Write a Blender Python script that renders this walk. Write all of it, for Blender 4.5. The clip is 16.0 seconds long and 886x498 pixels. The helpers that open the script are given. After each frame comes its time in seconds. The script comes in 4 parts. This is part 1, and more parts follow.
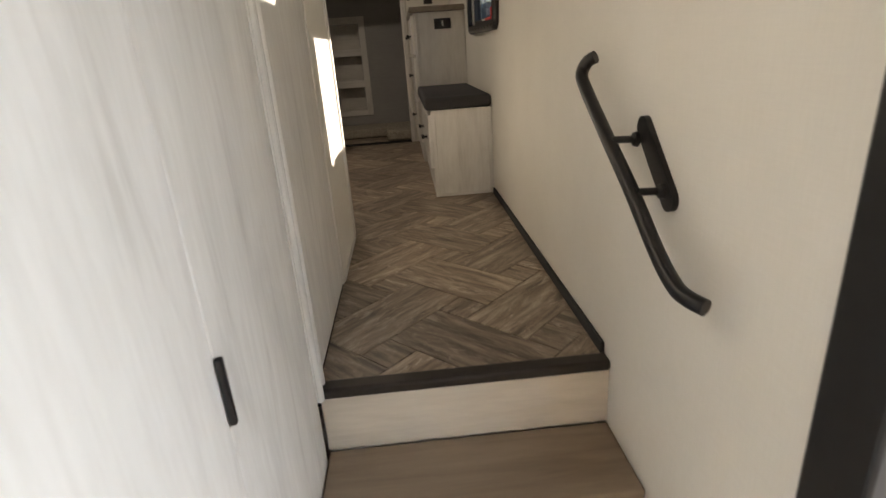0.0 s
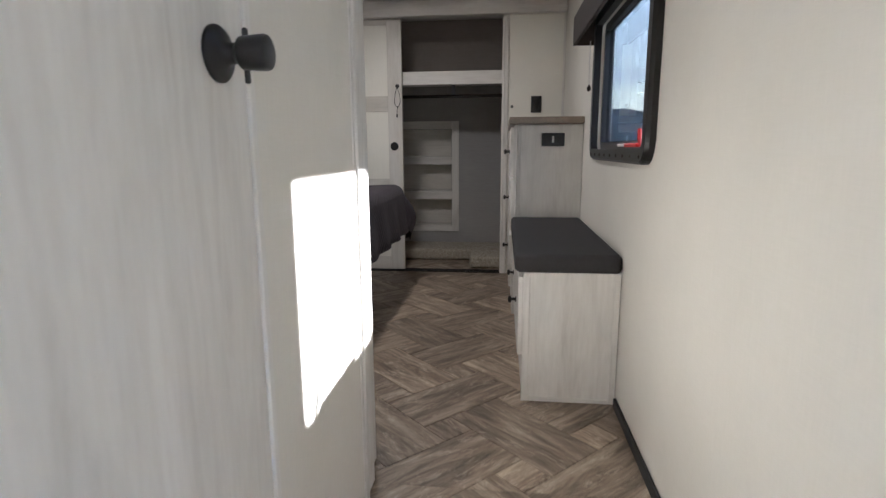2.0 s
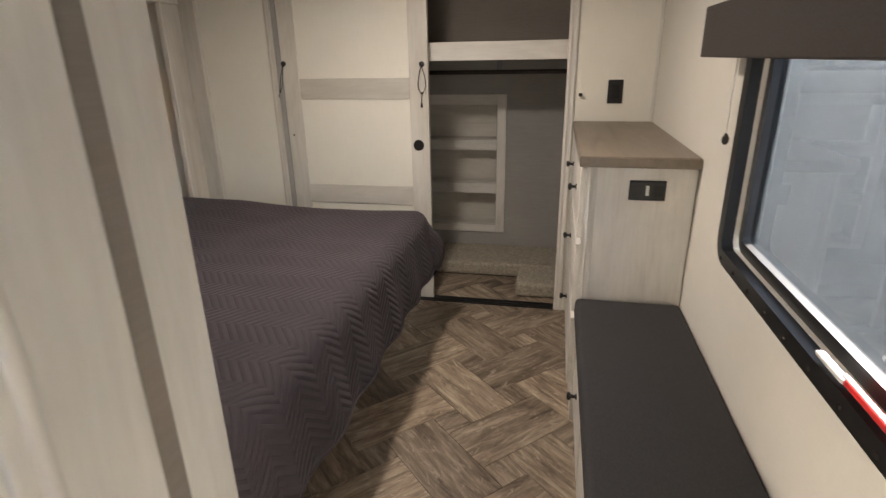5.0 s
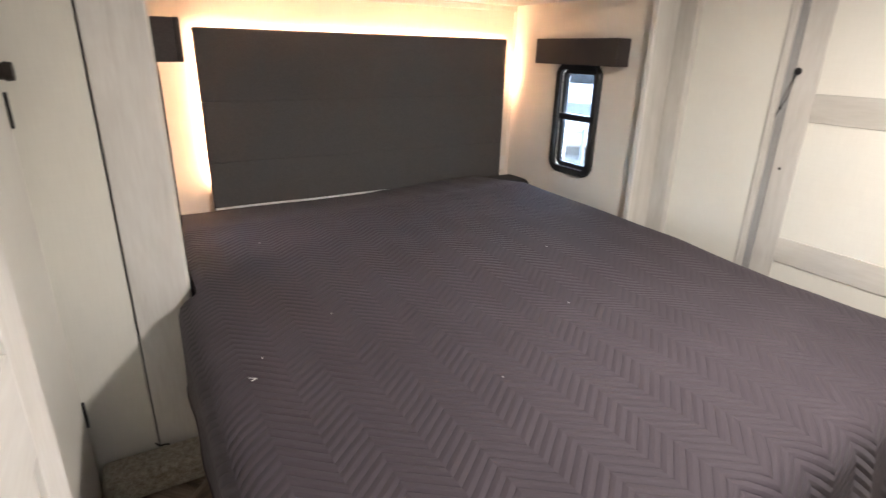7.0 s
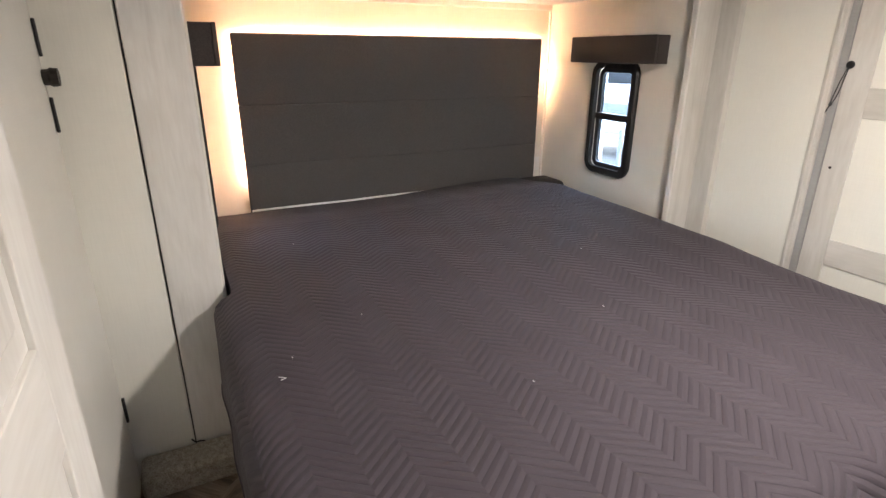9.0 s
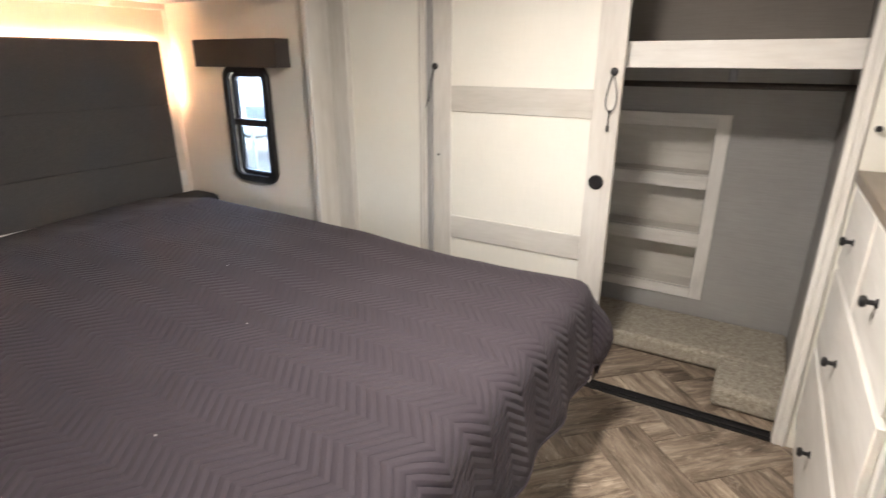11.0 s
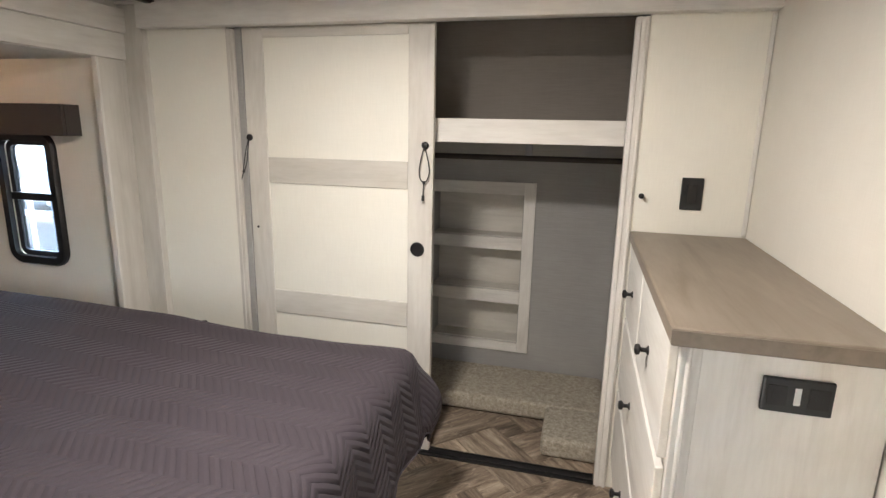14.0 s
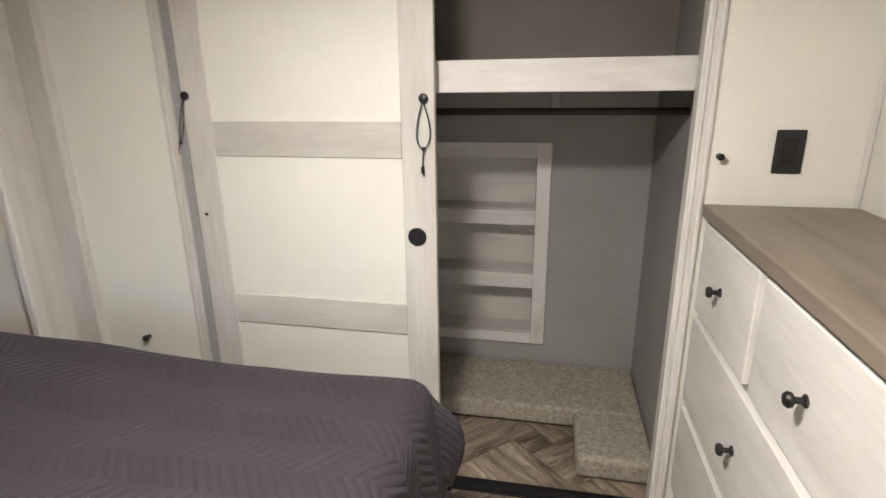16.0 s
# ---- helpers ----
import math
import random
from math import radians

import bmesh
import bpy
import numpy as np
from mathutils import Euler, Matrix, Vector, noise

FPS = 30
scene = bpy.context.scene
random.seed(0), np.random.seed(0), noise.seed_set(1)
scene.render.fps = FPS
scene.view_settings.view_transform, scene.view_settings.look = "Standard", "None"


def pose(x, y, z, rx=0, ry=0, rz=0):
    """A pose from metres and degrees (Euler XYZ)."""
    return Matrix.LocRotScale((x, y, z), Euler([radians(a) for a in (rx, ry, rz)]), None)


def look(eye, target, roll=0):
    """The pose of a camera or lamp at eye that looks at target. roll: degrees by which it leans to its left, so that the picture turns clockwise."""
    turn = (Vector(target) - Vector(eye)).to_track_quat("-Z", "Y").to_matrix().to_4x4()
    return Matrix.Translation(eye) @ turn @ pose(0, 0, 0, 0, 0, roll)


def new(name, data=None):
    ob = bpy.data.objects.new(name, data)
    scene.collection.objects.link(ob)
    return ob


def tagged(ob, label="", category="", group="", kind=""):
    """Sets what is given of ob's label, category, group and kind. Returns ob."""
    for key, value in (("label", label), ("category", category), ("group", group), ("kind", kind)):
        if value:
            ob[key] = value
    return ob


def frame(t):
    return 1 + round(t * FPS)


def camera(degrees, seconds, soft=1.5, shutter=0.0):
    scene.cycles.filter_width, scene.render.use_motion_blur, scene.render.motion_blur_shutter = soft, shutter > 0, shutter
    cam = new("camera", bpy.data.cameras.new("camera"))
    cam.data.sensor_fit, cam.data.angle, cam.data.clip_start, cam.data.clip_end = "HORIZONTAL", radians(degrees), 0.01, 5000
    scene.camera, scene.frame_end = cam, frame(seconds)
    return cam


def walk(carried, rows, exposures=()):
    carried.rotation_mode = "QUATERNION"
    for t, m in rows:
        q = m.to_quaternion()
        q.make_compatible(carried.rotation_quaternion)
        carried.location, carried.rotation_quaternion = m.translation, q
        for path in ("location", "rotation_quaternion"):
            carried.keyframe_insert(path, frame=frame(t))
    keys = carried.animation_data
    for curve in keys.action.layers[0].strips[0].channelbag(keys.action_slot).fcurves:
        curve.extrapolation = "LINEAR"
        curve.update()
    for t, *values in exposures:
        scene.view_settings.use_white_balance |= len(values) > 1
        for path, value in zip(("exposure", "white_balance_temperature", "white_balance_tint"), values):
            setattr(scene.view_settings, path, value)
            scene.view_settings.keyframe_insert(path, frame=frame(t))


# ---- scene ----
cam = camera(79.3, 16.0, soft=1.4, shutter=0.3)
PATH = [
    (0, pose(-0.479, -1.192, 0.798, 69.41, 3.92, -4.45)),
    (0.5, pose(-0.406, -0.960, 0.805, 71.70, 2.55, 1.92)),
    (1, pose(-0.405, -0.670, 0.821, 75.10, 2.19, 5.09)),
    (1.5, pose(-0.440, -0.377, 0.857, 78.54, 1.07, 5.50)),
    (2, pose(-0.416, -0.065, 0.912, 79.45, 0.29, 6.33)),
    (2.5, pose(-0.445, 0.098, 1.002, 76.47, 0.73, 6.78)),
    (3, pose(-0.511, 0.274, 1.114, 72.21, 1.09, 6.50)),
    (3.2, pose(-0.512, 0.331, 1.179, 70.82, 2.79, 4.49)),
    (5.3, pose(-0.468, 1.100, 1.399, 69.96, -0.07, 15.65)),
    (5.5, pose(-0.475, 1.180, 1.396, 69.88, -0.54, 19.18)),
    (6, pose(-0.567, 1.349, 1.399, 69.10, -0.06, 29.82)),
    (6.5, pose(-0.681, 1.468, 1.411, 68.92, 0.02, 45.64)),
    (7, pose(-0.740, 1.515, 1.417, 69.70, -1.35, 59.83)),
    (7.5, pose(-0.735, 1.525, 1.417, 69.68, -0.24, 65.55)),
    (8, pose(-0.737, 1.534, 1.418, 69.86, 0.05, 65.39)),
    (8.2, pose(-0.748, 1.531, 1.409, 69.88, -0.01, 64.96)),
    (10.3, pose(-0.734, 1.580, 1.406, 69.50, -0.32, 51.02)),
    (10.5, pose(-0.690, 1.636, 1.435, 69.40, 0.10, 45.50)),
    (11, pose(-0.653, 1.735, 1.406, 70.42, -0.09, 30.83)),
    (11.5, pose(-0.598, 1.766, 1.410, 73.22, 0.38, 21.62)),
    (12, pose(-0.570, 1.792, 1.417, 76.96, -0.47, 17.07)),
    (12.5, pose(-0.580, 1.795, 1.426, 77.60, -1.02, 15.18)),
    (13, pose(-0.567, 1.800, 1.423, 77.69, -0.96, 15.24)),
    (13.5, pose(-0.562, 1.803, 1.421, 77.61, -1.05, 15.01)),
    (14, pose(-0.567, 1.808, 1.427, 77.35, -1.16, 14.73)),
    (14.5, pose(-0.546, 1.837, 1.419, 77.03, -1.95, 15.57)),
    (15, pose(-0.621, 1.921, 1.405, 76.08, -0.68, 16.77)),
    (15.5, pose(-0.757, 2.038, 1.415, 75.22, 0.52, 14.62)),
    (16, pose(-0.803, 2.286, 1.397, 73.02, 0.65, 11.38)),
]
EXPOSURES = [(0, 3.35, 7400, 13), (0.6, 3.7, 6550, 12), (1.5, 4.1, 6000, 12), (2.2, 4.18, 5700, 12), (3.2, 4.33, 5500, 11), (5.3, 4.95, 6800, 13), (6, 5.5, 6350, 13), (7, 5.85, 6250, 13), (10.3, 5.85, 6250, 13), (12, 5.6, 6350, 11), (16, 5.55, 6150, 11)]
walk(cam, PATH, EXPOSURES)

# ---- light ----
SUN_WAY = Vector((0.763, 0.77, 0.515)).normalized()
sun = new("sun", bpy.data.lights.new("sun", "SUN"))
sun.data.energy, sun.data.angle, sun.data.color = 2.0, radians(0.6), (1.0, 0.95, 0.88)
sun.matrix_world = Matrix.Translation((6, 6, 6)) @ SUN_WAY.to_track_quat("Z", "Y").to_matrix().to_4x4()

world = bpy.data.worlds.new("world")
scene.world = world
world.use_nodes = True
wn, wl = world.node_tree.nodes, world.node_tree.links
sky = wn.new("ShaderNodeTexSky")
sky.sky_type, sky.sun_disc = "NISHITA", False
sky.sun_elevation = math.asin(SUN_WAY.z)
sky.sun_rotation = math.atan2(SUN_WAY.x, SUN_WAY.y)
wcoord, wmap, wnoise, wramp, wmix = (wn.new("ShaderNode" + k) for k in ("TexCoord", "Mapping", "TexNoise", "ValToRGB", "MixRGB"))
wmap.inputs["Scale"].default_value = (3.0, 3.0, 14.0)
wnoise.inputs["Scale"].default_value, wnoise.inputs["Detail"].default_value = 1.4, 6
wramp.color_ramp.elements[0].position, wramp.color_ramp.elements[1].position = 0.42, 0.66
wl.new(wcoord.outputs["Generated"], wmap.inputs["Vector"])
wl.new(wmap.outputs["Vector"], wnoise.inputs["Vector"])
wl.new(wnoise.outputs["Fac"], wramp.inputs["Fac"])
wl.new(wramp.outputs["Color"], wmix.inputs["Fac"])
wl.new(sky.outputs["Color"], wmix.inputs["Color1"])
wmix.inputs["Color2"].default_value = (5.2, 5.7, 6.6, 1)
wl.new(wmix.outputs["Color"], wn["Background"].inputs["Color"])
wn["Background"].inputs["Strength"].default_value = 0.15


# Unseen ceiling light, assumed; its place and power are tuned to brighten the bedroom.
def assumed_ceiling_lamp(x, y, power):
    lamp = new("assumed_ceiling_lamp", bpy.data.lights.new("assumed_ceiling_lamp", "AREA"))
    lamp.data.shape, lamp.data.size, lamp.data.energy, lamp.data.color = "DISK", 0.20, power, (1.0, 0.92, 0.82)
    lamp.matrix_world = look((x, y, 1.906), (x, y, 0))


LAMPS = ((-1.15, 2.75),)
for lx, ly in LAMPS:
    assumed_ceiling_lamp(lx, ly, 0.8)


# ---- materials ----
def base_material(name, rough=0.6, metal=0.0):
    m = bpy.data.materials.new(name)
    m.use_nodes = True
    n, l = m.node_tree.nodes, m.node_tree.links
    b = n["Principled BSDF"]
    b.inputs["Roughness"].default_value, b.inputs["Metallic"].default_value = rough, metal
    return m, n, l, b


def coords(n, l, scale, rand=True):
    co, mp = n.new("ShaderNodeTexCoord"), n.new("ShaderNodeMapping")
    mp.inputs["Scale"].default_value = scale
    l.new(co.outputs["Object"], mp.inputs["Vector"])
    if rand:
        oi, mul = n.new("ShaderNodeObjectInfo"), n.new("ShaderNodeMath")
        mul.operation = "MULTIPLY"
        mul.inputs[1].default_value = 37.0
        l.new(oi.outputs["Random"], mul.inputs[0])
        l.new(mul.outputs[0], mp.inputs["Location"])
    return mp.outputs["Vector"]


def tex_noise(n, l, vec, scale, detail=4, rough=0.55, dist=0.0):
    t = n.new("ShaderNodeTexNoise")
    t.inputs["Scale"].default_value, t.inputs["Detail"].default_value = scale, detail
    t.inputs["Roughness"].default_value, t.inputs["Distortion"].default_value = rough, dist
    l.new(vec, t.inputs["Vector"])
    return t.outputs["Fac"]


def ramp(n, l, fac, stops):
    r = n.new("ShaderNodeValToRGB")
    e = r.color_ramp.elements
    while len(e) < len(stops):
        e.new(0.5)
    for el, (p, c) in zip(e, stops):
        el.position, el.color = p, (*c, 1)
    l.new(fac, r.inputs["Fac"])
    return r.outputs["Color"]


def mixed(n, l, mode, fac, a, b):
    m = n.new("ShaderNodeMixRGB")
    m.blend_type = mode
    for key, v in (("Fac", fac), ("Color1", a), ("Color2", b)):
        if isinstance(v, (int, float)):
            m.inputs[key].default_value = v if key == "Fac" else (v, v, v, 1)
        elif isinstance(v, tuple):
            m.inputs[key].default_value = (*v, 1)
        else:
            l.new(v, m.inputs[key])
    return m.outputs["Color"]


def bump(n, l, b, height, strength, dist=0.002):
    k = n.new("ShaderNodeBump")
    k.inputs["Strength"].default_value, k.inputs["Distance"].default_value = strength, dist
    l.new(height, k.inputs["Height"])
    l.new(k.outputs["Normal"], b.inputs["Normal"])


def wood_material(name, light, mid, dark, along="z", rough=0.5, stretch=9.0, relief=0.2):
    m, n, l, b = base_material(name, rough)
    sc = {"x": (1, stretch, stretch), "y": (stretch, 1, stretch), "z": (stretch, stretch, 1)}[along]
    vec = coords(n, l, sc)
    grain = tex_noise(n, l, vec, 1.6, 8, 0.62, 0.6)
    fine = tex_noise(n, l, vec, 9.0, 4, 0.6)
    sc2 = {"x": (1, 3, 3), "y": (3, 1, 3), "z": (3, 3, 1)}[along]
    blotch = tex_noise(n, l, coords(n, l, sc2), 1.7, 4, 0.6, 1.0)
    col = ramp(n, l, grain, [(0.25, dark), (0.45, mid), (0.68, light)])
    tone = ramp(n, l, blotch, [(0.3, (0.86, 0.85, 0.83)), (0.7, (1.04, 1.03, 1.02))])
    col = mixed(n, l, "MULTIPLY", 1.0, col, tone)
    fcol = ramp(n, l, fine, [(0.35, (0.93, 0.92, 0.91)), (0.6, (1.0, 1.0, 1.0))])
    col = mixed(n, l, "MULTIPLY", 0.8, col, fcol)
    l.new(col, b.inputs["Base Color"])
    bump(n, l, b, fine, relief, 0.001)
    return m


def vinyl_material(name, a, c, rough=0.6, weave=260.0, across=0.4, depth=1.0):
    m, n, l, b = base_material(name, rough)
    big = tex_noise(n, l, coords(n, l, (2, 2, 2), False), 1.5, 3)
    warp = tex_noise(n, l, coords(n, l, (weave, weave, weave * 0.06), False), 1.0, 2)
    weft = tex_noise(n, l, coords(n, l, (weave * 0.06, weave * 0.06, weave), False), 1.0, 2)
    col = ramp(n, l, big, [(0.3, c), (0.7, a)])
    both = mixed(n, l, "MIX", across, warp, weft)
    dark = 1 - 0.028 * depth
    shade = ramp(n, l, both, [(0.35, (dark, dark, dark - 0.004)), (0.65, (1.015, 1.015, 1.015))])
    l.new(mixed(n, l, "MULTIPLY", 1.0, col, shade), b.inputs["Base Color"])
    bump(n, l, b, both, 0.15, 0.0005)
    return m


def plain_material(name, colour, rough=0.5, metal=0.0, mottled=0.12, scale=30.0, relief=0.1):
    m, n, l, b = base_material(name, rough, metal)
    f = tex_noise(n, l, coords(n, l, (1, 1, 1)), scale, 5)
    lo = tuple(c * (1 - mottled) for c in colour)
    hi = tuple(min(1, c * (1 + mottled)) for c in colour)
    l.new(ramp(n, l, f, [(0.3, lo), (0.7, hi)]), b.inputs["Base Color"])
    bump(n, l, b, f, relief, 0.0008)
    return m


def carpet_material():
    m, n, l, b = base_material("carpet_pile", 0.95)
    vec = coords(n, l, (1, 1, 1), False)
    f = tex_noise(n, l, vec, 260, 3, 0.7)
    g = tex_noise(n, l, vec, 60, 3, 0.6)
    both = mixed(n, l, "MIX", 0.4, f, g)
    l.new(ramp(n, l, both, [(0.34, (0.16, 0.13, 0.095)), (0.5, (0.37, 0.33, 0.265)), (0.64, (0.58, 0.53, 0.44))]), b.inputs["Base Color"])
    bump(n, l, b, both, 0.9, 0.006)
    return m


def tile_material():
    m, n, l, b = base_material("floor_plank_vinyl", 0.42)
    vec = coords(n, l, (1, 6, 1))
    grain = tex_noise(n, l, vec, 3.6, 12, 0.72, 0.7)
    streak = tex_noise(n, l, coords(n, l, (1.0, 13, 1)), 3.4, 10, 0.72, 0.5)
    patch = tex_noise(n, l, coords(n, l, (3.0, 10, 1)), 3.2, 10, 0.8, 0.9)
    col = ramp(n, l, grain, [(0.33, (0.050, 0.036, 0.027)), (0.44, (0.125, 0.097, 0.076)), (0.55, (0.205, 0.168, 0.134)), (0.68, (0.32, 0.275, 0.225))])
    col = mixed(n, l, "MULTIPLY", 0.8, col, ramp(n, l, streak, [(0.36, (0.50, 0.46, 0.43)), (0.5, (0.95, 0.94, 0.92)), (0.64, (1.15, 1.13, 1.1))]))
    worn = ramp(n, l, patch, [(0.54, (0, 0, 0)), (0.60, (0.40, 0.40, 0.40)), (0.72, (0.75, 0.75, 0.75))])
    col = mixed(n, l, "MIX", worn, col, (0.40, 0.35, 0.29))
    oi = n.new("ShaderNodeObjectInfo")
    tone = ramp(n, l, oi.outputs["Random"], [(0.0, (1.12, 1.08, 1.03)), (0.5, (1.5, 1.46, 1.38)), (1.0, (1.95, 1.88, 1.76))])
    col = mixed(n, l, "MULTIPLY", 1.0, col, tone)
    l.new(col, b.inputs["Base Color"])
    rr = n.new("ShaderNodeMapRange")
    rr.inputs["To Min"].default_value, rr.inputs["To Max"].default_value = 0.34, 0.58
    l.new(grain, rr.inputs["Value"])
    l.new(rr.outputs["Result"], b.inputs["Roughness"])
    bump(n, l, b, streak, 0.3, 0.001)
    return m


def quilt_material():
    m, n, l, b = base_material("quilted_bedspread", 0.78)
    co, sep = n.new("ShaderNodeUVMap"), n.new("ShaderNodeSeparateXYZ")
    l.new(co.outputs["UV"], sep.inputs["Vector"])

    def mth(op, a, c=0.0):
        k = n.new("ShaderNodeMath")
        k.operation = op
        for i, v in enumerate((a, c)):
            if isinstance(v, (int, float)):
                k.inputs[i].default_value = v
            else:
                l.new(v, k.inputs[i])
        return k.outputs[0]

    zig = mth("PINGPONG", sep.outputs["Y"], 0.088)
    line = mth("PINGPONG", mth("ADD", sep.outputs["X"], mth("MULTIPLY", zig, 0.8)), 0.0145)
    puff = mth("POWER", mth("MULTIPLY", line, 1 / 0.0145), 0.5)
    vec = coords(n, l, (1, 1, 1), False)
    weave = tex_noise(n, l, vec, 420, 3)
    big = tex_noise(n, l, vec, 3.0, 4)
    col = ramp(n, l, big, [(0.3, (0.0385, 0.0295, 0.0365)), (0.7, (0.0475, 0.037, 0.045))])
    # Groove shade is also put into the colour: darker along the quilting lines.
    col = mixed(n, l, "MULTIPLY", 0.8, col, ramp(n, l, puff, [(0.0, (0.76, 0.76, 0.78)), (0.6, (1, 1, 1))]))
    col = mixed(n, l, "MULTIPLY", 0.5, col, ramp(n, l, weave, [(0.35, (0.8, 0.8, 0.8)), (0.65, (1.1, 1.1, 1.1))]))
    l.new(col, b.inputs["Base Color"])
    b.inputs["Specular IOR Level"].default_value = 0.3
    b.inputs["Sheen Weight"].default_value = 0.055
    bump(n, l, b, puff, 0.75, 0.005)
    return m


def emission_material(name, colour, strength):
    m = bpy.data.materials.new(name)
    m.use_nodes = True
    n, l = m.node_tree.nodes, m.node_tree.links
    e = n.new("ShaderNodeEmission")
    e.inputs["Color"].default_value, e.inputs["Strength"].default_value = (*colour, 1), strength
    l.new(e.outputs[0], n["Material Output"].inputs["Surface"])
    return m


def glass_material(name, tint):
    m = bpy.data.materials.new(name)
    m.use_nodes = True
    n, l = m.node_tree.nodes, m.node_tree.links
    t, g, mix = n.new("ShaderNodeBsdfTransparent"), n.new("ShaderNodeBsdfGlossy"), n.new("ShaderNodeMixShader")
    lw, pw, ma = n.new("ShaderNodeLayerWeight"), n.new("ShaderNodeMath"), n.new("ShaderNodeMath")
    lw.inputs["Blend"].default_value = 0.5
    pw.operation, ma.operation = "POWER", "MULTIPLY_ADD"
    pw.inputs[1].default_value, ma.inputs[1].default_value, ma.inputs[2].default_value = 4.0, 0.5, 0.03
    l.new(lw.outputs["Facing"], pw.inputs[0])
    l.new(pw.outputs[0], ma.inputs[0])
    t.inputs["Color"].default_value = tint
    g.inputs["Roughness"].default_value = 0.02
    l.new(ma.outputs[0], mix.inputs[0])
    l.new(t.outputs[0], mix.inputs[1])
    l.new(g.outputs[0], mix.inputs[2])
    l.new(mix.outputs[0], n["Material Output"].inputs["Surface"])
    return m


WHITE_WOOD = wood_material("whitewashed_wood", (0.76, 0.745, 0.71), (0.73, 0.71, 0.675), (0.585, 0.56, 0.525))
WHITE_WOOD_Y = wood_material("whitewashed_wood_along_y", (0.76, 0.745, 0.71), (0.73, 0.71, 0.675), (0.585, 0.56, 0.525), "y")
WHITE_WOOD_X = wood_material("whitewashed_wood_along_x", (0.76, 0.745, 0.71), (0.73, 0.71, 0.675), (0.585, 0.56, 0.525), "x")
GREY_WOOD = wood_material("pale_grey_stile_wood", (0.67, 0.65, 0.605), (0.635, 0.61, 0.565), (0.54, 0.515, 0.47))
GREY_WOOD_X = wood_material("pale_grey_rail_wood", (0.655, 0.63, 0.58), (0.62, 0.595, 0.545), (0.54, 0.515, 0.465), "x")
PALE_WOOD_X = wood_material("pale_warm_riser_wood", (0.74, 0.65, 0.54), (0.70, 0.61, 0.495), (0.61, 0.52, 0.41), "x")
TAN_WOOD = wood_material("tan_worktop_wood", (0.265, 0.22, 0.176), (0.228, 0.186, 0.146), (0.158, 0.125, 0.094), "y", 0.42, 8.0)
STEP_WOOD = wood_material("brown_step_wood", (0.31, 0.235, 0.165), (0.25, 0.185, 0.128), (0.175, 0.125, 0.086), "x", 0.5, 10.0)
CREAM = vinyl_material("cream_wall_vinyl", (0.74, 0.71, 0.645), (0.70, 0.67, 0.605))
PANEL_CREAM = vinyl_material("cream_door_panel", (0.80, 0.775, 0.695), (0.77, 0.745, 0.67), 0.55)
GREY_VINYL = vinyl_material("grey_closet_vinyl", (0.36, 0.35, 0.335), (0.32, 0.31, 0.30), 0.6, 190.0, 0.75, 3.2)
BROWN_VINYL = vinyl_material("brown_closet_vinyl", (0.275, 0.24, 0.212), (0.245, 0.214, 0.188), 0.7, 190.0, 0.75, 3.0)
CEIL = vinyl_material("ceiling_vinyl", (0.74, 0.73, 0.71), (0.70, 0.69, 0.67), 0.7)
BLACK = plain_material("satin_black_metal", (0.018, 0.017, 0.017), 0.38, 0.3)
BLACK_PLASTIC = plain_material("black_plastic", (0.014, 0.014, 0.015), 0.35)
BRONZE = plain_material("dark_bronze_metal", (0.035, 0.028, 0.024), 0.42, 0.5)
CHARCOAL = plain_material("charcoal_fabric", (0.030, 0.028, 0.029), 0.85, 0.0, 0.3, 300, 0.5)
HEADBOARD_CLOTH = plain_material("dark_headboard_cloth", (0.085, 0.078, 0.075), 0.8, 0.0, 0.25, 260, 0.5)
VALANCE_CLOTH = plain_material("dark_brown_valance", (0.045, 0.035, 0.031), 0.75, 0.0, 0.25, 200, 0.4)
WHITE_PLASTIC = plain_material("white_plastic", (0.75, 0.74, 0.72), 0.4, 0.0, 0.03)
RED_PLASTIC = plain_material("red_plastic", (0.62, 0.03, 0.03), 0.4, 0.0, 0.06)
RUBBER = plain_material("black_rubber", (0.02, 0.02, 0.02), 0.7)
GROUT = plain_material("floor_underlay", (0.055, 0.042, 0.033), 0.8)
CARPET = carpet_material()
TILE = tile_material()
QUILT = quilt_material()
GLASS = glass_material("tinted_window_glass", (0.21, 0.222, 0.23, 1))
CLEAR_GLASS = glass_material("clear_window_glass", (0.42, 0.45, 0.47, 1))
LED = emission_material("warm_led_strip", (1.0, 0.53, 0.29), 3.1)
CONCRETE = plain_material("lot_gravel", (0.215, 0.20, 0.175), 0.9, 0.0, 0.25, 3.0, 0.6)
SIDING = plain_material("white_fibreglass", (0.78, 0.78, 0.77), 0.35, 0.0, 0.04, 2.0)
DARK_GLASS = plain_material("dark_tinted_glass", (0.03, 0.035, 0.04), 0.1)
GREY_PAINT = plain_material("grey_paint", (0.22, 0.23, 0.25), 0.4, 0.2)
HILL = plain_material("far_hills", (0.30, 0.33, 0.36), 0.95, 0.0, 0.3, 0.02)
MATTRESS = plain_material("white_mattress_ticking", (0.7, 0.69, 0.67), 0.85, 0.0, 0.05, 60)


# ---- mesh helpers ----
def world_place(ob):
    p = Vector(ob.location)
    while ob.parent:
        ob = ob.parent
        p += ob.location
    return p


def thing(name, at, label, category, group="", kind=""):
    ob = new(name)
    ob.empty_display_size = 0.05
    ob.location = at
    return tagged(ob, label, category, group, kind)


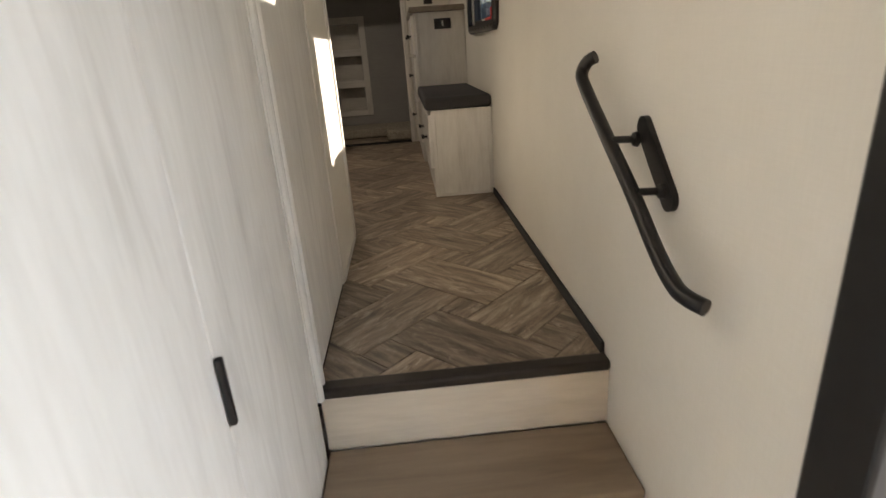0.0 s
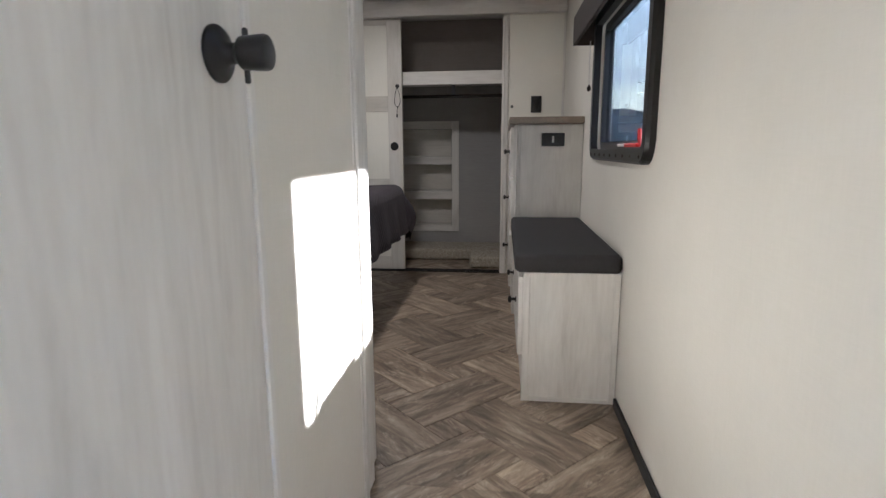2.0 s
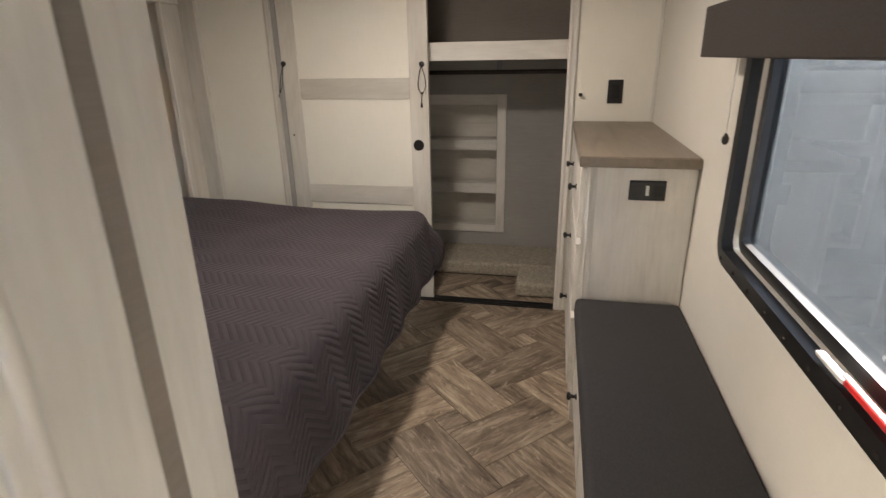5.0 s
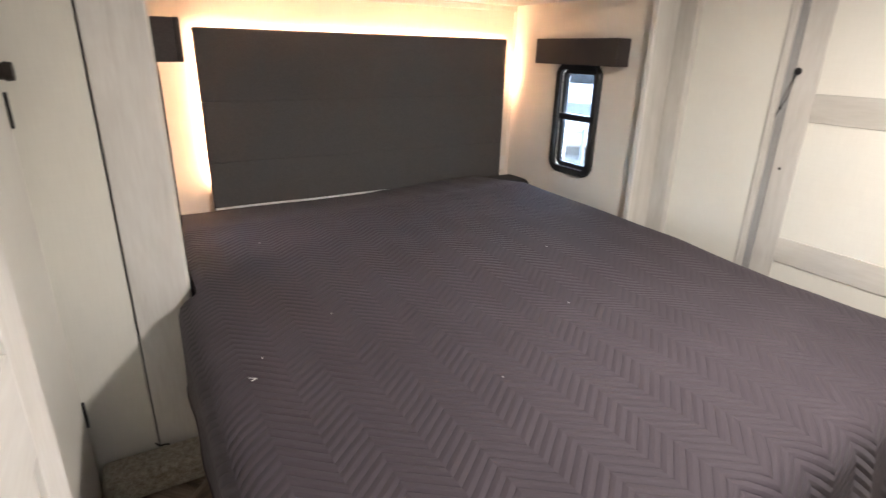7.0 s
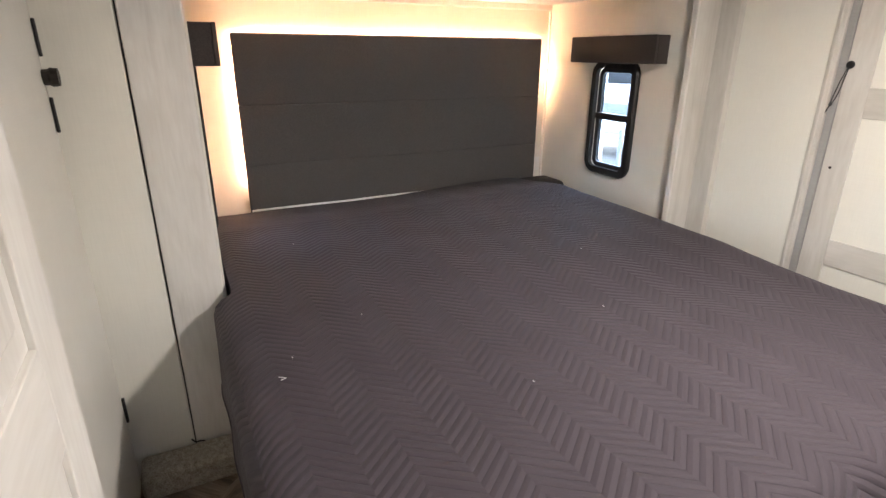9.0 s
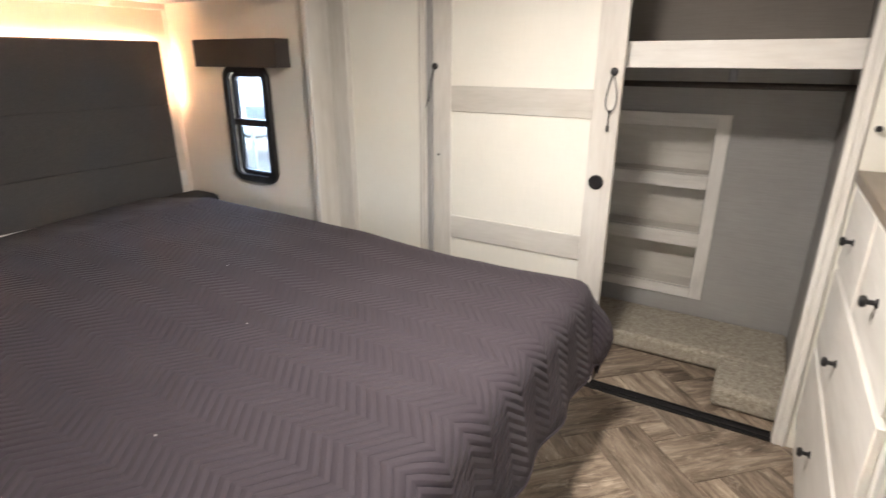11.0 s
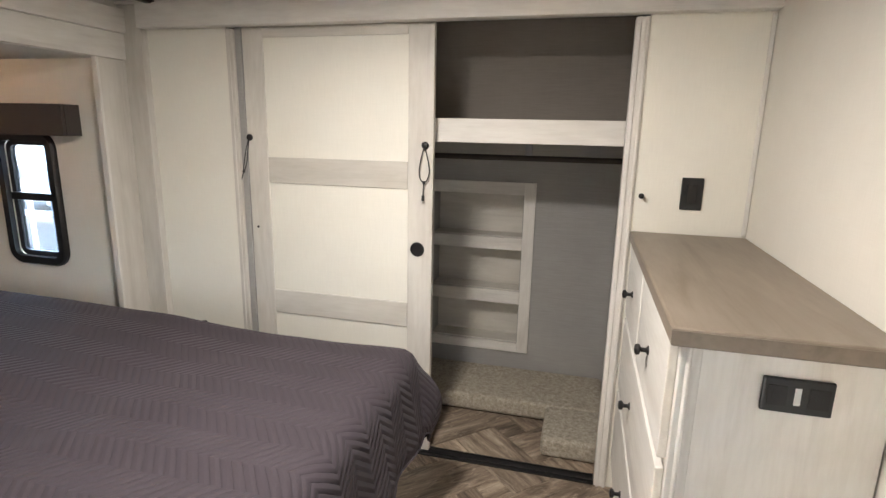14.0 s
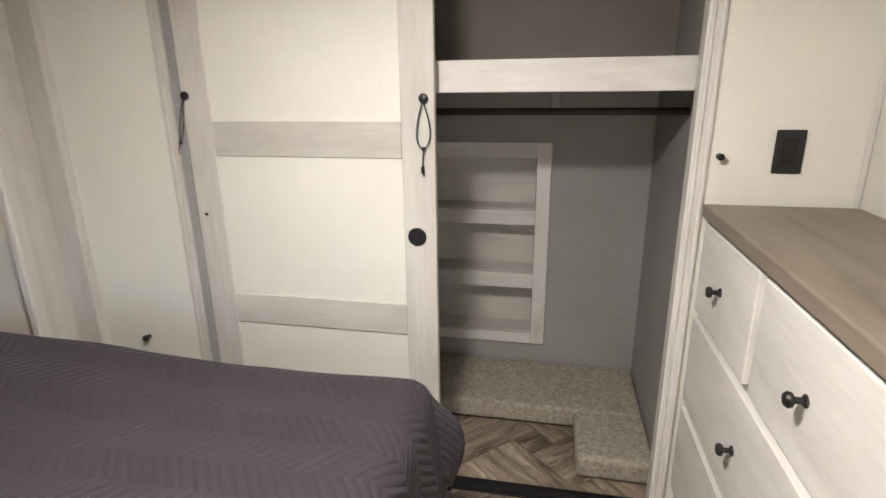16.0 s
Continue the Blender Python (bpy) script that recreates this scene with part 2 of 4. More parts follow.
def part(name, bm, material, parent=None, label="", smooth=False):
    if parent:
        bm.transform(Matrix.Translation(-world_place(parent)))
    me = bpy.data.meshes.new(name)
    bmesh.ops.recalc_face_normals(bm, faces=bm.faces)
    bm.to_mesh(me)
    bm.free()
    me.materials.append(material)
    ob = new(name, me)
    if smooth:
        for p in me.polygons:
            p.use_smooth = True
        me.set_sharp_from_angle(angle=radians(40))
    ob.parent = parent
    if label:
        ob["label"] = label
    return ob


def box(x0, x1, y0, y1, z0, z1, bevel=0.0, bm=None, seg=2):
    bm = bm or bmesh.new()
    m = Matrix.LocRotScale(((x0 + x1) / 2, (y0 + y1) / 2, (z0 + z1) / 2), None, (abs(x1 - x0), abs(y1 - y0), abs(z1 - z0)))
    r = bmesh.ops.create_cube(bm, size=1, matrix=m)
    if bevel:
        edges = list({e for v in r["verts"] for e in v.link_edges})
        bmesh.ops.bevel(bm, geom=edges, offset=bevel, segments=seg, affect="EDGES", profile=0.5)
    return bm


def cylinder(a, c, r0, r1=None, seg=20, bm=None, bevel=0.0):
    bm = bm or bmesh.new()
    a, c = Vector(a), Vector(c)
    d = c - a
    m = Matrix.Translation((a + c) / 2) @ d.to_track_quat("Z", "Y").to_matrix().to_4x4()
    r = bmesh.ops.create_cone(bm, cap_ends=True, segments=seg, radius1=r0, radius2=r0 if r1 is None else r1, depth=d.length, matrix=m)
    if bevel:
        edges = [e for e in {e for v in r["verts"] for e in v.link_edges} if any(len(f.verts) > 4 for f in e.link_faces)]
        bmesh.ops.bevel(bm, geom=edges, offset=bevel, segments=2, affect="EDGES", profile=0.5)
    return bm


def lathe(profile, origin, way, seg=24):
    """A turned body: profile of (distance along the axis, radius)."""
    bm = bmesh.new()
    q = Vector(way).to_track_quat("Z", "Y").to_matrix()
    rings = []
    for d, r in profile:
        rings.append([bm.verts.new(Vector(origin) + q @ Vector((r * math.cos(2 * math.pi * k / seg), r * math.sin(2 * math.pi * k / seg), d))) for k in range(seg)])
    for a, c in zip(rings, rings[1:]):
        for k in range(seg):
            bm.faces.new((a[k], a[(k + 1) % seg], c[(k + 1) % seg], c[k]))
    bm.faces.new(rings[0])
    bm.faces.new(rings[-1])
    return bm


def tube(points, radius, seg=12, bm=None):
    """A round bar along a line of points."""
    bm = bm or bmesh.new()
    pts = [Vector(p) for p in points]
    rings = []
    ref = None
    for i, p in enumerate(pts):
        d = (pts[min(i + 1, len(pts) - 1)] - pts[max(i - 1, 0)]).normalized()
        ref = ref if ref is not None else d.orthogonal().normalized()
        ref = (ref - d * ref.dot(d)).normalized()
        s = d.cross(ref)
        rings.append([bm.verts.new(p + radius * (math.cos(2 * math.pi * k / seg) * ref + math.sin(2 * math.pi * k / seg) * s)) for k in range(seg)])
    for a, c in zip(rings, rings[1:]):
        for k in range(seg):
            bm.faces.new((a[k], a[(k + 1) % seg], c[(k + 1) % seg], c[k]))
    bm.faces.new(rings[0])
    bm.faces.new(rings[-1])
    return bm


def smooth_line(points, steps=6):
    pts = [Vector(p) for p in points]
    out = []
    for i in range(len(pts) - 1):
        p0, p1, p2, p3 = pts[max(i - 1, 0)], pts[i], pts[i + 1], pts[min(i + 2, len(pts) - 1)]
        for k in range(steps):
            t = k / steps
            out.append(0.5 * (2 * p1 + (p2 - p0) * t + (2 * p0 - 5 * p1 + 4 * p2 - p3) * t * t + (3 * p1 - p0 - 3 * p2 + p3) * t ** 3))
    return out + [pts[-1]]


def outline(w, h, r, seg=8):
    """A rounded rectangle about the origin."""
    out = []
    for cx, cy, a0 in ((w / 2 - r, h / 2 - r, 0), (-w / 2 + r, h / 2 - r, 90), (-w / 2 + r, -h / 2 + r, 180), (w / 2 - r, -h / 2 + r, 270)):
        for k in range(seg + 1):
            a = radians(a0 + 90 * k / seg)
            out.append((cx + r * math.cos(a), cy + r * math.sin(a)))
    return out


def ring(place, w, h, r, inset, depth, lip=0.0):
    """A rounded frame. place maps (across, up, out) to the world."""
    bm = bmesh.new()
    outer, inner = outline(w, h, r), outline(w - 2 * inset, h - 2 * inset, max(r - inset, 0.012))
    n = len(outer)
    mid = outline(w - lip * 2, h - lip * 2, max(r - lip, 0.01))
    loops = [[bm.verts.new(place(a, c, d)) for a, c in pts] for pts, d in ((outer, 0), (outer, depth * 0.6), (mid, depth), (inner, depth), (inner, 0))]
    for i in range(len(loops)):
        a, c = loops[i], loops[(i + 1) % len(loops)]
        for k in range(n):
            bm.faces.new((a[k], a[(k + 1) % n], c[(k + 1) % n], c[k]))
    return bm


def slab(place, pts, depth):
    """A flat body with the given outline."""
    bm = bmesh.new()
    a = [bm.verts.new(place(x, y, 0)) for x, y in pts]
    c = [bm.verts.new(place(x, y, depth)) for x, y in pts]
    bm.faces.new(a)
    bm.faces.new(c)
    for k in range(len(a)):
        j = (k + 1) % len(a)
        bm.faces.new((a[k], a[j], c[j], c[k]))
    return bm


def structure(name, bm, material, label, category, parent=None):
    return tagged(part(name, bm, material, parent), label, category, kind="structure")


# ---- the shell: numbers of the plan ----
HALL_L = -0.763          # face of the hall's left wall
CROSS_Y = 1.25           # face of the wall between bath and bedroom
CLOSET_Y = 3.863         # front of the closet
SLIDE_X, HEAD_X = -2.54, -3.655
SLIDE_Y0, SLIDE_Y1 = 1.62, 3.73
SLIDE_TOP = 1.69
TOP = 1.93               # ceiling
LOW = -0.57              # entry floor
BACK_Y = 4.70            # closet's back wall

# right outer wall, with an entry doorway, a hall window and the bedroom window
bm = bmesh.new()
T = 0.055
D0, D1, D_TOP = -1.42, -0.70, 1.42
box(0, T, -2.2, D0, LOW, TOP, bm=bm)
box(0, T, D0, D1, D_TOP, TOP, bm=bm)
W1 = (0.18, 1.085, 1.42, 1.78)
W2 = (1.53, 2.43, 0.91, 1.43)
box(0, T, D1, W1[0], LOW, TOP, bm=bm)
box(0, T, W1[0], W1[1], LOW, W1[2], bm=bm)
box(0, T, W1[0], W1[1], W1[3], TOP, bm=bm)
box(0, T, W1[1], W2[0], LOW, TOP, bm=bm)
box(0, T, W2[0], W2[1], LOW, W2[2], bm=bm)
box(0, T, W2[0], W2[1], W2[3], TOP, bm=bm)
box(0, T, W2[1], 4.82, LOW, TOP, bm=bm)
structure("wall_right", bm, CREAM, "cream vinyl-covered outer wall with two windows and entry doorway", "wall")

# rear end of the entry, bath block behind the left wall, bedroom walls
structure("wall_rear", box(-2.2, 0.055, -2.26, -2.2, LOW, TOP), CREAM, "plain cream wall behind the entry", "wall")
structure("wall_entry_left", box(-2.2, -2.14, -2.2, -1.5, LOW, TOP), CREAM, "plain cream wall of the entry area", "wall")
structure("wall_entry_back", box(-2.14, HALL_L - 0.03, -1.56, -1.5, LOW, TOP), CREAM, "plain cream wall beside the pantry", "wall")
structure("wall_cross", box(-2.72, HALL_L - 0.05, CROSS_Y - 0.05, CROSS_Y, 0, TOP), CREAM, "cream wall between bathroom and bedroom", "wall")
bm = box(SLIDE_X - 0.03, SLIDE_X - 0.02, CROSS_Y, SLIDE_Y0, 0.0, TOP)
structure("wall_slide_return", bm, CREAM, "narrow white wall strip beside the bed slide-out", "wall")

bm = bmesh.new()
S1 = (-3.175, -2.905, 0.795, 1.34)
box(HEAD_X, S1[0], SLIDE_Y1, SLIDE_Y1 + 0.04, 0.3, SLIDE_TOP, bm=bm)
box(S1[0], S1[1], SLIDE_Y1, SLIDE_Y1 + 0.04, 0.3, S1[2], bm=bm)
box(S1[0], S1[1], SLIDE_Y1, SLIDE_Y1 + 0.04, S1[3], SLIDE_TOP, bm=bm)
box(S1[1], SLIDE_X - 0.021, SLIDE_Y1, SLIDE_Y1 + 0.04, 0.3, SLIDE_TOP, bm=bm)
structure("wall_slide_far", bm, CREAM, "cream end wall of the bed slide-out with slot window", "wall")
bm = bmesh.new()
box(HEAD_X, S1[0], SLIDE_Y0 - 0.04, SLIDE_Y0, 0.3, SLIDE_TOP, bm=bm)
box(S1[0], S1[1], SLIDE_Y0 - 0.04, SLIDE_Y0, 0.3, S1[2], bm=bm)
box(S1[0], S1[1], SLIDE_Y0 - 0.04, SLIDE_Y0, S1[3], SLIDE_TOP, bm=bm)
box(S1[1], SLIDE_X - 0.034, SLIDE_Y0 - 0.04, SLIDE_Y0, 0.3, SLIDE_TOP, bm=bm)
structure("wall_slide_near", bm, CREAM, "cream end wall of the bed slide-out", "wall")
structure("wall_head", box(HEAD_X - 0.05, HEAD_X, SLIDE_Y0 - 0.04, SLIDE_Y1 + 0.04, 0.3, SLIDE_TOP + 0.05), CREAM, "cream wall behind the headboard, lit by warm strip", "wall")
structure("ceiling_slide", box(HEAD_X, SLIDE_X - 0.024, SLIDE_Y0 - 0.04, SLIDE_Y1 + 0.04, SLIDE_TOP, SLIDE_TOP + 0.05), CEIL, "white vinyl ceiling of the slide-out", "ceiling")
structure("floor_slide", box(HEAD_X, SLIDE_X, SLIDE_Y0 - 0.04, SLIDE_Y1 + 0.04, 0.24, 0.30), CARPET, "carpeted floor of the slide-out", "floor")
structure("ceiling", box(-2.72, T, -2.26, 4.82, TOP, TOP + 0.06), CEIL, "white vinyl ceiling panel", "ceiling")
back = structure("wall_closet_back", box(-2.72, -1.37, BACK_Y, BACK_Y + 0.14, 0, TOP), GREY_VINYL, "grey textured vinyl back wall of the closet", "wall")
for x0, x1, z0, z1 in ((-0.8695, -0.001, 0, TOP), (-1.3695, -0.870, 0, 0.240), (-1.3695, -0.870, 0.474, 0.546), (-1.3695, -0.870, 0.782, 0.850), (-1.3695, -0.870, 1.088, TOP)):
    part("wall_panel", box(x0, x1, BACK_Y, BACK_Y + 0.14, z0, z1), GREY_VINYL, back)
structure("wall_left_far", box(SLIDE_X - 0.07, SLIDE_X - 0.02, SLIDE_Y1 + 0.042, BACK_Y, 0, TOP), CREAM, "cream outer wall beside the closet", "wall")
structure("floor", box(-2.72, T, 0.004, 4.82, -0.06, -0.004), GROUT, "dark floor underlay beneath vinyl planks", "floor")
structure("floor_entry", box(-2.72, T, -2.26, 0.06, LOW - 0.06, LOW), STEP_WOOD, "brown floor of the entry", "floor")


# ---- windows ----
def right_place(y, z):
    return lambda a, c, d: Vector((-d, y + a, z + c))


def make_window_right(name, w, label):
    cy, cz = (w[0] + w[1]) / 2, (w[2] + w[3]) / 2
    win = tagged(thing(name, (0, cy, w[2]), label, "window"), kind="structure")
    part("window_frame", ring(right_place(cy, cz), w[1] - w[0] + 0.09, w[3] - w[2] + 0.09, 0.075, 0.045, 0.028, 0.008), BLACK, win, "black rounded inner frame with screws")
    bm = ring(lambda a, c, d: Vector((0.012 + d, cy + a, cz + c)), w[1] - w[0] + 0.004, w[3] - w[2] + 0.004, 0.05, 0.03, 0.03)
    part("sash", bm, BLACK_PLASTIC, win)
    part("pane", box(0.03, 0.034, w[0] + 0.02, w[1] - 0.02, w[2] + 0.02, w[3] - 0.02), GLASS, win, "tinted glass pane").visible_shadow = False
    return win


win = make_window_right("window_1", W2, "wide black-framed window over the bench with rounded corners")
for k in range(9):
    y = W2[0] + 0.02 + k * (W2[1] - W2[0] - 0.04) / 8
    part("screw", lathe([(0, 0.006), (0.003, 0.005), (0.004, 0.001)], (-0.028, y, W2[2] - 0.022), (-1, 0, 0), 8), BRONZE, win)
make_window_right("window_2", W1, "high black-framed window of the hall")

red = thing("window_latch", (-0.012, 1.72, W2[2] + 0.012), "red and white emergency window latch on the frame", "latch")
part("lever", box(-0.022, -0.008, 1.62, 1.80, W2[2] + 0.006, W2[2] + 0.018, 0.004), RED_PLASTIC, red, "red lever")
part("grip", box(-0.026, -0.012, 1.78, 1.87, W2[2] + 0.008, W2[2] + 0.017, 0.003), WHITE_PLASTIC, red, "white grip")
part("tab", tube([(-0.012, 1.60, W2[2] + 0.008), (-0.016, 1.605, W2[2] + 0.03), (-0.014, 1.615, W2[2] + 0.058)], 0.006, 8), RED_PLASTIC, red, "red pull tab")


def make_valance(at, lo, hi, label):
    """A box pelmet with a top, a front and two ends, open below and behind."""
    v = thing("window_valance", at, label, "valance", "window valances")
    return v


def valance_x(x0, y0, y1, z0, z1, label):
    v = make_valance((0, (y0 + y1) / 2, z0), 0, 0, label)
    part("front_board", box(x0, x0 + 0.016, y0, y1, z0, z1, 0.004), VALANCE_CLOTH, v)
    part("top_board", box(x0 + 0.017, -0.001, y0 + 0.012, y1 - 0.012, z1 - 0.014, z1 - 0.002), VALANCE_CLOTH, v)
    for a, c in ((y0, y0 + 0.012), (y1 - 0.012, y1)):
        part("end_board", box(x0 + 0.017, -0.001, a, c, z0, z1 - 0.001, 0.002), VALANCE_CLOTH, v)
    return v


def valance_y(face, out, x0, x1, z0, z1, label):
    """out: the way in which it stands off its wall, 1 or -1."""
    v = make_valance(((x0 + x1) / 2, face, z0), 0, 0, label)
    f0, f1 = face + out * 0.09, face + out * 0.074
    part("front_board", box(x0, x1, min(f0, f1), max(f0, f1), z0, z1, 0.004), VALANCE_CLOTH, v)
    a, c = sorted((face + out * 0.001, face + out * 0.073))
    part("top_board", box(x0 + 0.012, x1 - 0.012, a, c, z1 - 0.014, z1 - 0.002), VALANCE_CLOTH, v)
    for p, q in ((x0, x0 + 0.012), (x1 - 0.012, x1)):
        part("end_board", box(p, q, a, c, z0, z1 - 0.001, 0.002), VALANCE_CLOTH, v)
    return v


valance_x(-0.10, 1.36, 2.62, 1.385, 1.51, "dark brown box valance over the bench window")
valance_y(SLIDE_Y1, -1, -3.325, -2.71, 1.365, 1.498, "dark brown box valance over the slot window")
valance_y(SLIDE_Y0, 1, -3.325, -2.71, 1.365, 1.498, "dark brown box valance beside the headboard")

cord = thing("blind_cord", (-0.034, 2.515, 1.17), "thin blind cord with a dark bead at its end", "cord")
part("string", tube([(-0.034, 2.515, 1.195), (-0.036, 2.516, 1.29), (-0.034, 2.515, 1.386)], 0.0018, 6), WHITE_PLASTIC, cord)
part("bead", lathe([(0, 0.004), (0.006, 0.009), (0.018, 0.009), (0.026, 0.004), (0.03, 0.002)], (-0.034, 2.515, 1.168), (0, 0, 1), 12), BRONZE, cord, "dark turned bead")


def slot_window(name, y, out, label):
    cx, cz = (S1[0] + S1[1]) / 2, (S1[2] + S1[3]) / 2
    w = tagged(thing(name, (cx, y, S1[2]), label, "window"), kind="structure")
    part("window_frame", ring(lambda a, c, d: Vector((cx + a, y - out * d, cz + c)), S1[1] - S1[0] + 0.075, S1[3] - S1[2] + 0.075, 0.075, 0.04, 0.024, 0.008), BLACK, w, "black rounded frame")
    part("sash", ring(lambda a, c, d: Vector((cx + a, y + out * (0.008 + d), cz + c)), S1[1] - S1[0] + 0.004, S1[3] - S1[2] + 0.004, 0.05, 0.026, 0.024), BLACK_PLASTIC, w)
    part("mullion", box(S1[0] + 0.005, S1[1] - 0.005, y - 0.006, y + 0.022, cz - 0.005, cz + 0.03, 0.004), BLACK, w)
    for a, c in ((S1[2] + 0.02, cz - 0.006), (cz + 0.031, S1[3] - 0.02)):
        g = part("pane", box(S1[0] + 0.015, S1[1] - 0.015, y + out * 0.018, y + out * 0.021, a, c), CLEAR_GLASS, w)
        g.visible_shadow = False
    return w


slot_window("window_3", SLIDE_Y1, 1, "narrow black-framed slot window in two panes")
slot_window("window_4", SLIDE_Y0, -1, "narrow black-framed slot window beside the bed")

# ---- entry door frame, steps and handrail ----
ed = tagged(thing("door_1", (0, -1.06, LOW), "open entry doorway with black metal frame", "door frame"), kind="structure")
part("frame_side", box(-0.014, 0.07, D1 - 0.075, D1 + 0.02, LOW, D_TOP, 0.006), BLACK, ed)
part("frame_side", box(-0.014, 0.07, D0 - 0.02, D0 + 0.05, LOW, D_TOP, 0.006), BLACK, ed)
part("frame_head", box(-0.014, 0.07, D0 - 0.02, D1 + 0.02, D_TOP + 0.001, D_TOP + 0.075, 0.006), BLACK, ed)
part("outer_jamb", box(0.071, 0.16, D1 - 0.055, D1 - 0.015, LOW, D_TOP, 0.003), BLACK_PLASTIC, ed, "black outer jamb with rivets")
part("label", box(0.09, 0.135, D1 - 0.0575, D1 - 0.056, 0.27, 0.38), WHITE_PLASTIC, ed, "white printed label with grey bars")
for k in range(6):
    part("text_bar", box(0.095, 0.13, D1 - 0.0585, D1 - 0.0578, 0.285 + k * 0.015, 0.290 + k * 0.015), GREY_PAINT, ed)
for z in (-0.2, 0.12, 0.16, 0.42, 0.46, 0.60, 0.64, 0.9):
    part("rivet", lathe([(0, 0.006), (0.002, 0.005), (0.004, 0.001)], (0.115, D1 - 0.0555, z), (0, -1, 0), 8), WHITE_PLASTIC, ed)
part("striker_plate", box(0.078, 0.15, D1 - 0.059, D1 - 0.0555, 0.55, 0.72, 0.002), BLACK, ed)

st = tagged(thing("stairs", (-0.39, -0.25, LOW), "entry steps with brown treads and pale wood risers", "stairs"), kind="structure")
part("riser", box(HALL_L + 0.002, -0.001, -0.012, 0.002, -0.19, -0.026), PALE_WOOD_X, st, "pale wood riser")
part("tread", box(HALL_L + 0.002, -0.001, -0.265, -0.013, -0.222, -0.19, 0.008), STEP_WOOD, st, "brown wood tread")
part("riser", box(HALL_L + 0.002, -0.001, -0.25, -0.236, -0.38, -0.223), PALE_WOOD_X, st, "pale wood riser")
part("tread", box(HALL_L + 0.002, -0.001, -0.505, -0.251, -0.412, -0.38, 0.008), STEP_WOOD, st, "brown wood tread")
part("riser", box(HALL_L + 0.002, -0.001, -0.49, -0.476, LOW, -0.413), PALE_WOOD_X, st, "pale wood riser")
part("nosing", box(HALL_L + 0.001, -0.001, -0.024, 0.026, -0.024, 0.006, 0.008, seg=3), BRONZE, st, "dark ribbed metal nosing")
structure("baseboard", box(-0.012, -0.001, 0.027, 1.775, -0.002, 0.034, 0.003), RUBBER, "black rubber baseboard along the hall wall", "baseboard")

rail = thing("grab_handle", (0, -0.19, 0.60), "black curved metal grab handle on the wall by the steps", "handrail")
X = -0.066
line = smooth_line([(-0.036, 0.066, 0.756), (-0.050, 0.078, 0.746), (-0.063, 0.077, 0.722), (X, 0.042, 0.692), (X, -0.115, 0.595), (X, -0.188, 0.552), (X, -0.253, 0.512), (X, -0.360, 0.440), (X + 0.004, -0.418, 0.406), (-0.054, -0.448, 0.396), (-0.040, -0.477, 0.392)], 6)
part("bar", tube(line, 0.0145, 14), BLACK, rail, "", True)
mx = Matrix.Translation((0, -0.207, 0.566)) @ Matrix.Rotation(math.atan2(0.13, 0.14), 4, "X")
bm = slab(lambda a, c, d: mx @ Vector((-d, a, c)), outline(0.215, 0.046, 0.0228), 0.012)
part("back_plate", bm, BLACK, rail)
for y, z in ((-0.126, 0.598), (-0.252, 0.521)):
    part("standoff", cylinder((-0.010, y, z), (X, y - 0.004, z + 0.003), 0.0075, seg=12), BLACK, rail)
    part("standoff_foot", lathe([(0, 0.016), (0.008, 0.014), (0.012, 0.009)], (-0.0115, y, z), (-1, 0, 0), 14), BLACK, rail)

# ---- hall's left side: pantry door, casing, bathroom door, wall panel, bedroom casing ----
pantry = thing("pantry_cabinet", (HALL_L, -0.7, LOW), "tall whitewashed wood pantry cabinet beside the steps", "cabinet")
part("body", box(HALL_L - 0.6, HALL_L - 0.022, -1.49, -0.06, LOW, TOP), WHITE_WOOD, pantry)
part("door", box(HALL_L - 0.0215, HALL_L, -1.485, -0.5505, LOW + 0.02, TOP - 0.02, 0.003), WHITE_WOOD, pantry)
part("door", box(HALL_L - 0.0215, HALL_L, -0.5495, -0.042, LOW + 0.02, TOP - 0.02, 0.003), WHITE_WOOD, pantry)
part("pull", box(HALL_L + 0.001, HALL_L + 0.012, -0.558, -0.546, 0.325, 0.432, 0.003), BLACK, pantry, "slim black pull")

structure("wall_bath", box(HALL_L - 0.06, HALL_L - 0.036, -0.041, CROSS_Y - 0.052, 0, TOP), CREAM, "wall behind the bathroom door", "wall")
casing = tagged(thing("trim", (HALL_L, 0.02, 0), "whitewashed wood casing beside the bathroom door", "trim"), kind="structure")
part("casing_board", box(HALL_L - 0.035, HALL_L + 0.004, -0.040, 0.022, -0.02, TOP, 0.003), WHITE_WOOD, casing)
part("casing_bead", cylinder((HALL_L + 0.006, -0.028, -0.02), (HALL_L + 0.006, -0.028, TOP - 0.001), 0.010, seg=10), WHITE_WOOD, casing)
part("casing_bead", cylinder((HALL_L + 0.006, 0.010, -0.02), (HALL_L + 0.006, 0.010, TOP - 0.001), 0.010, seg=10), WHITE_WOOD, casing)

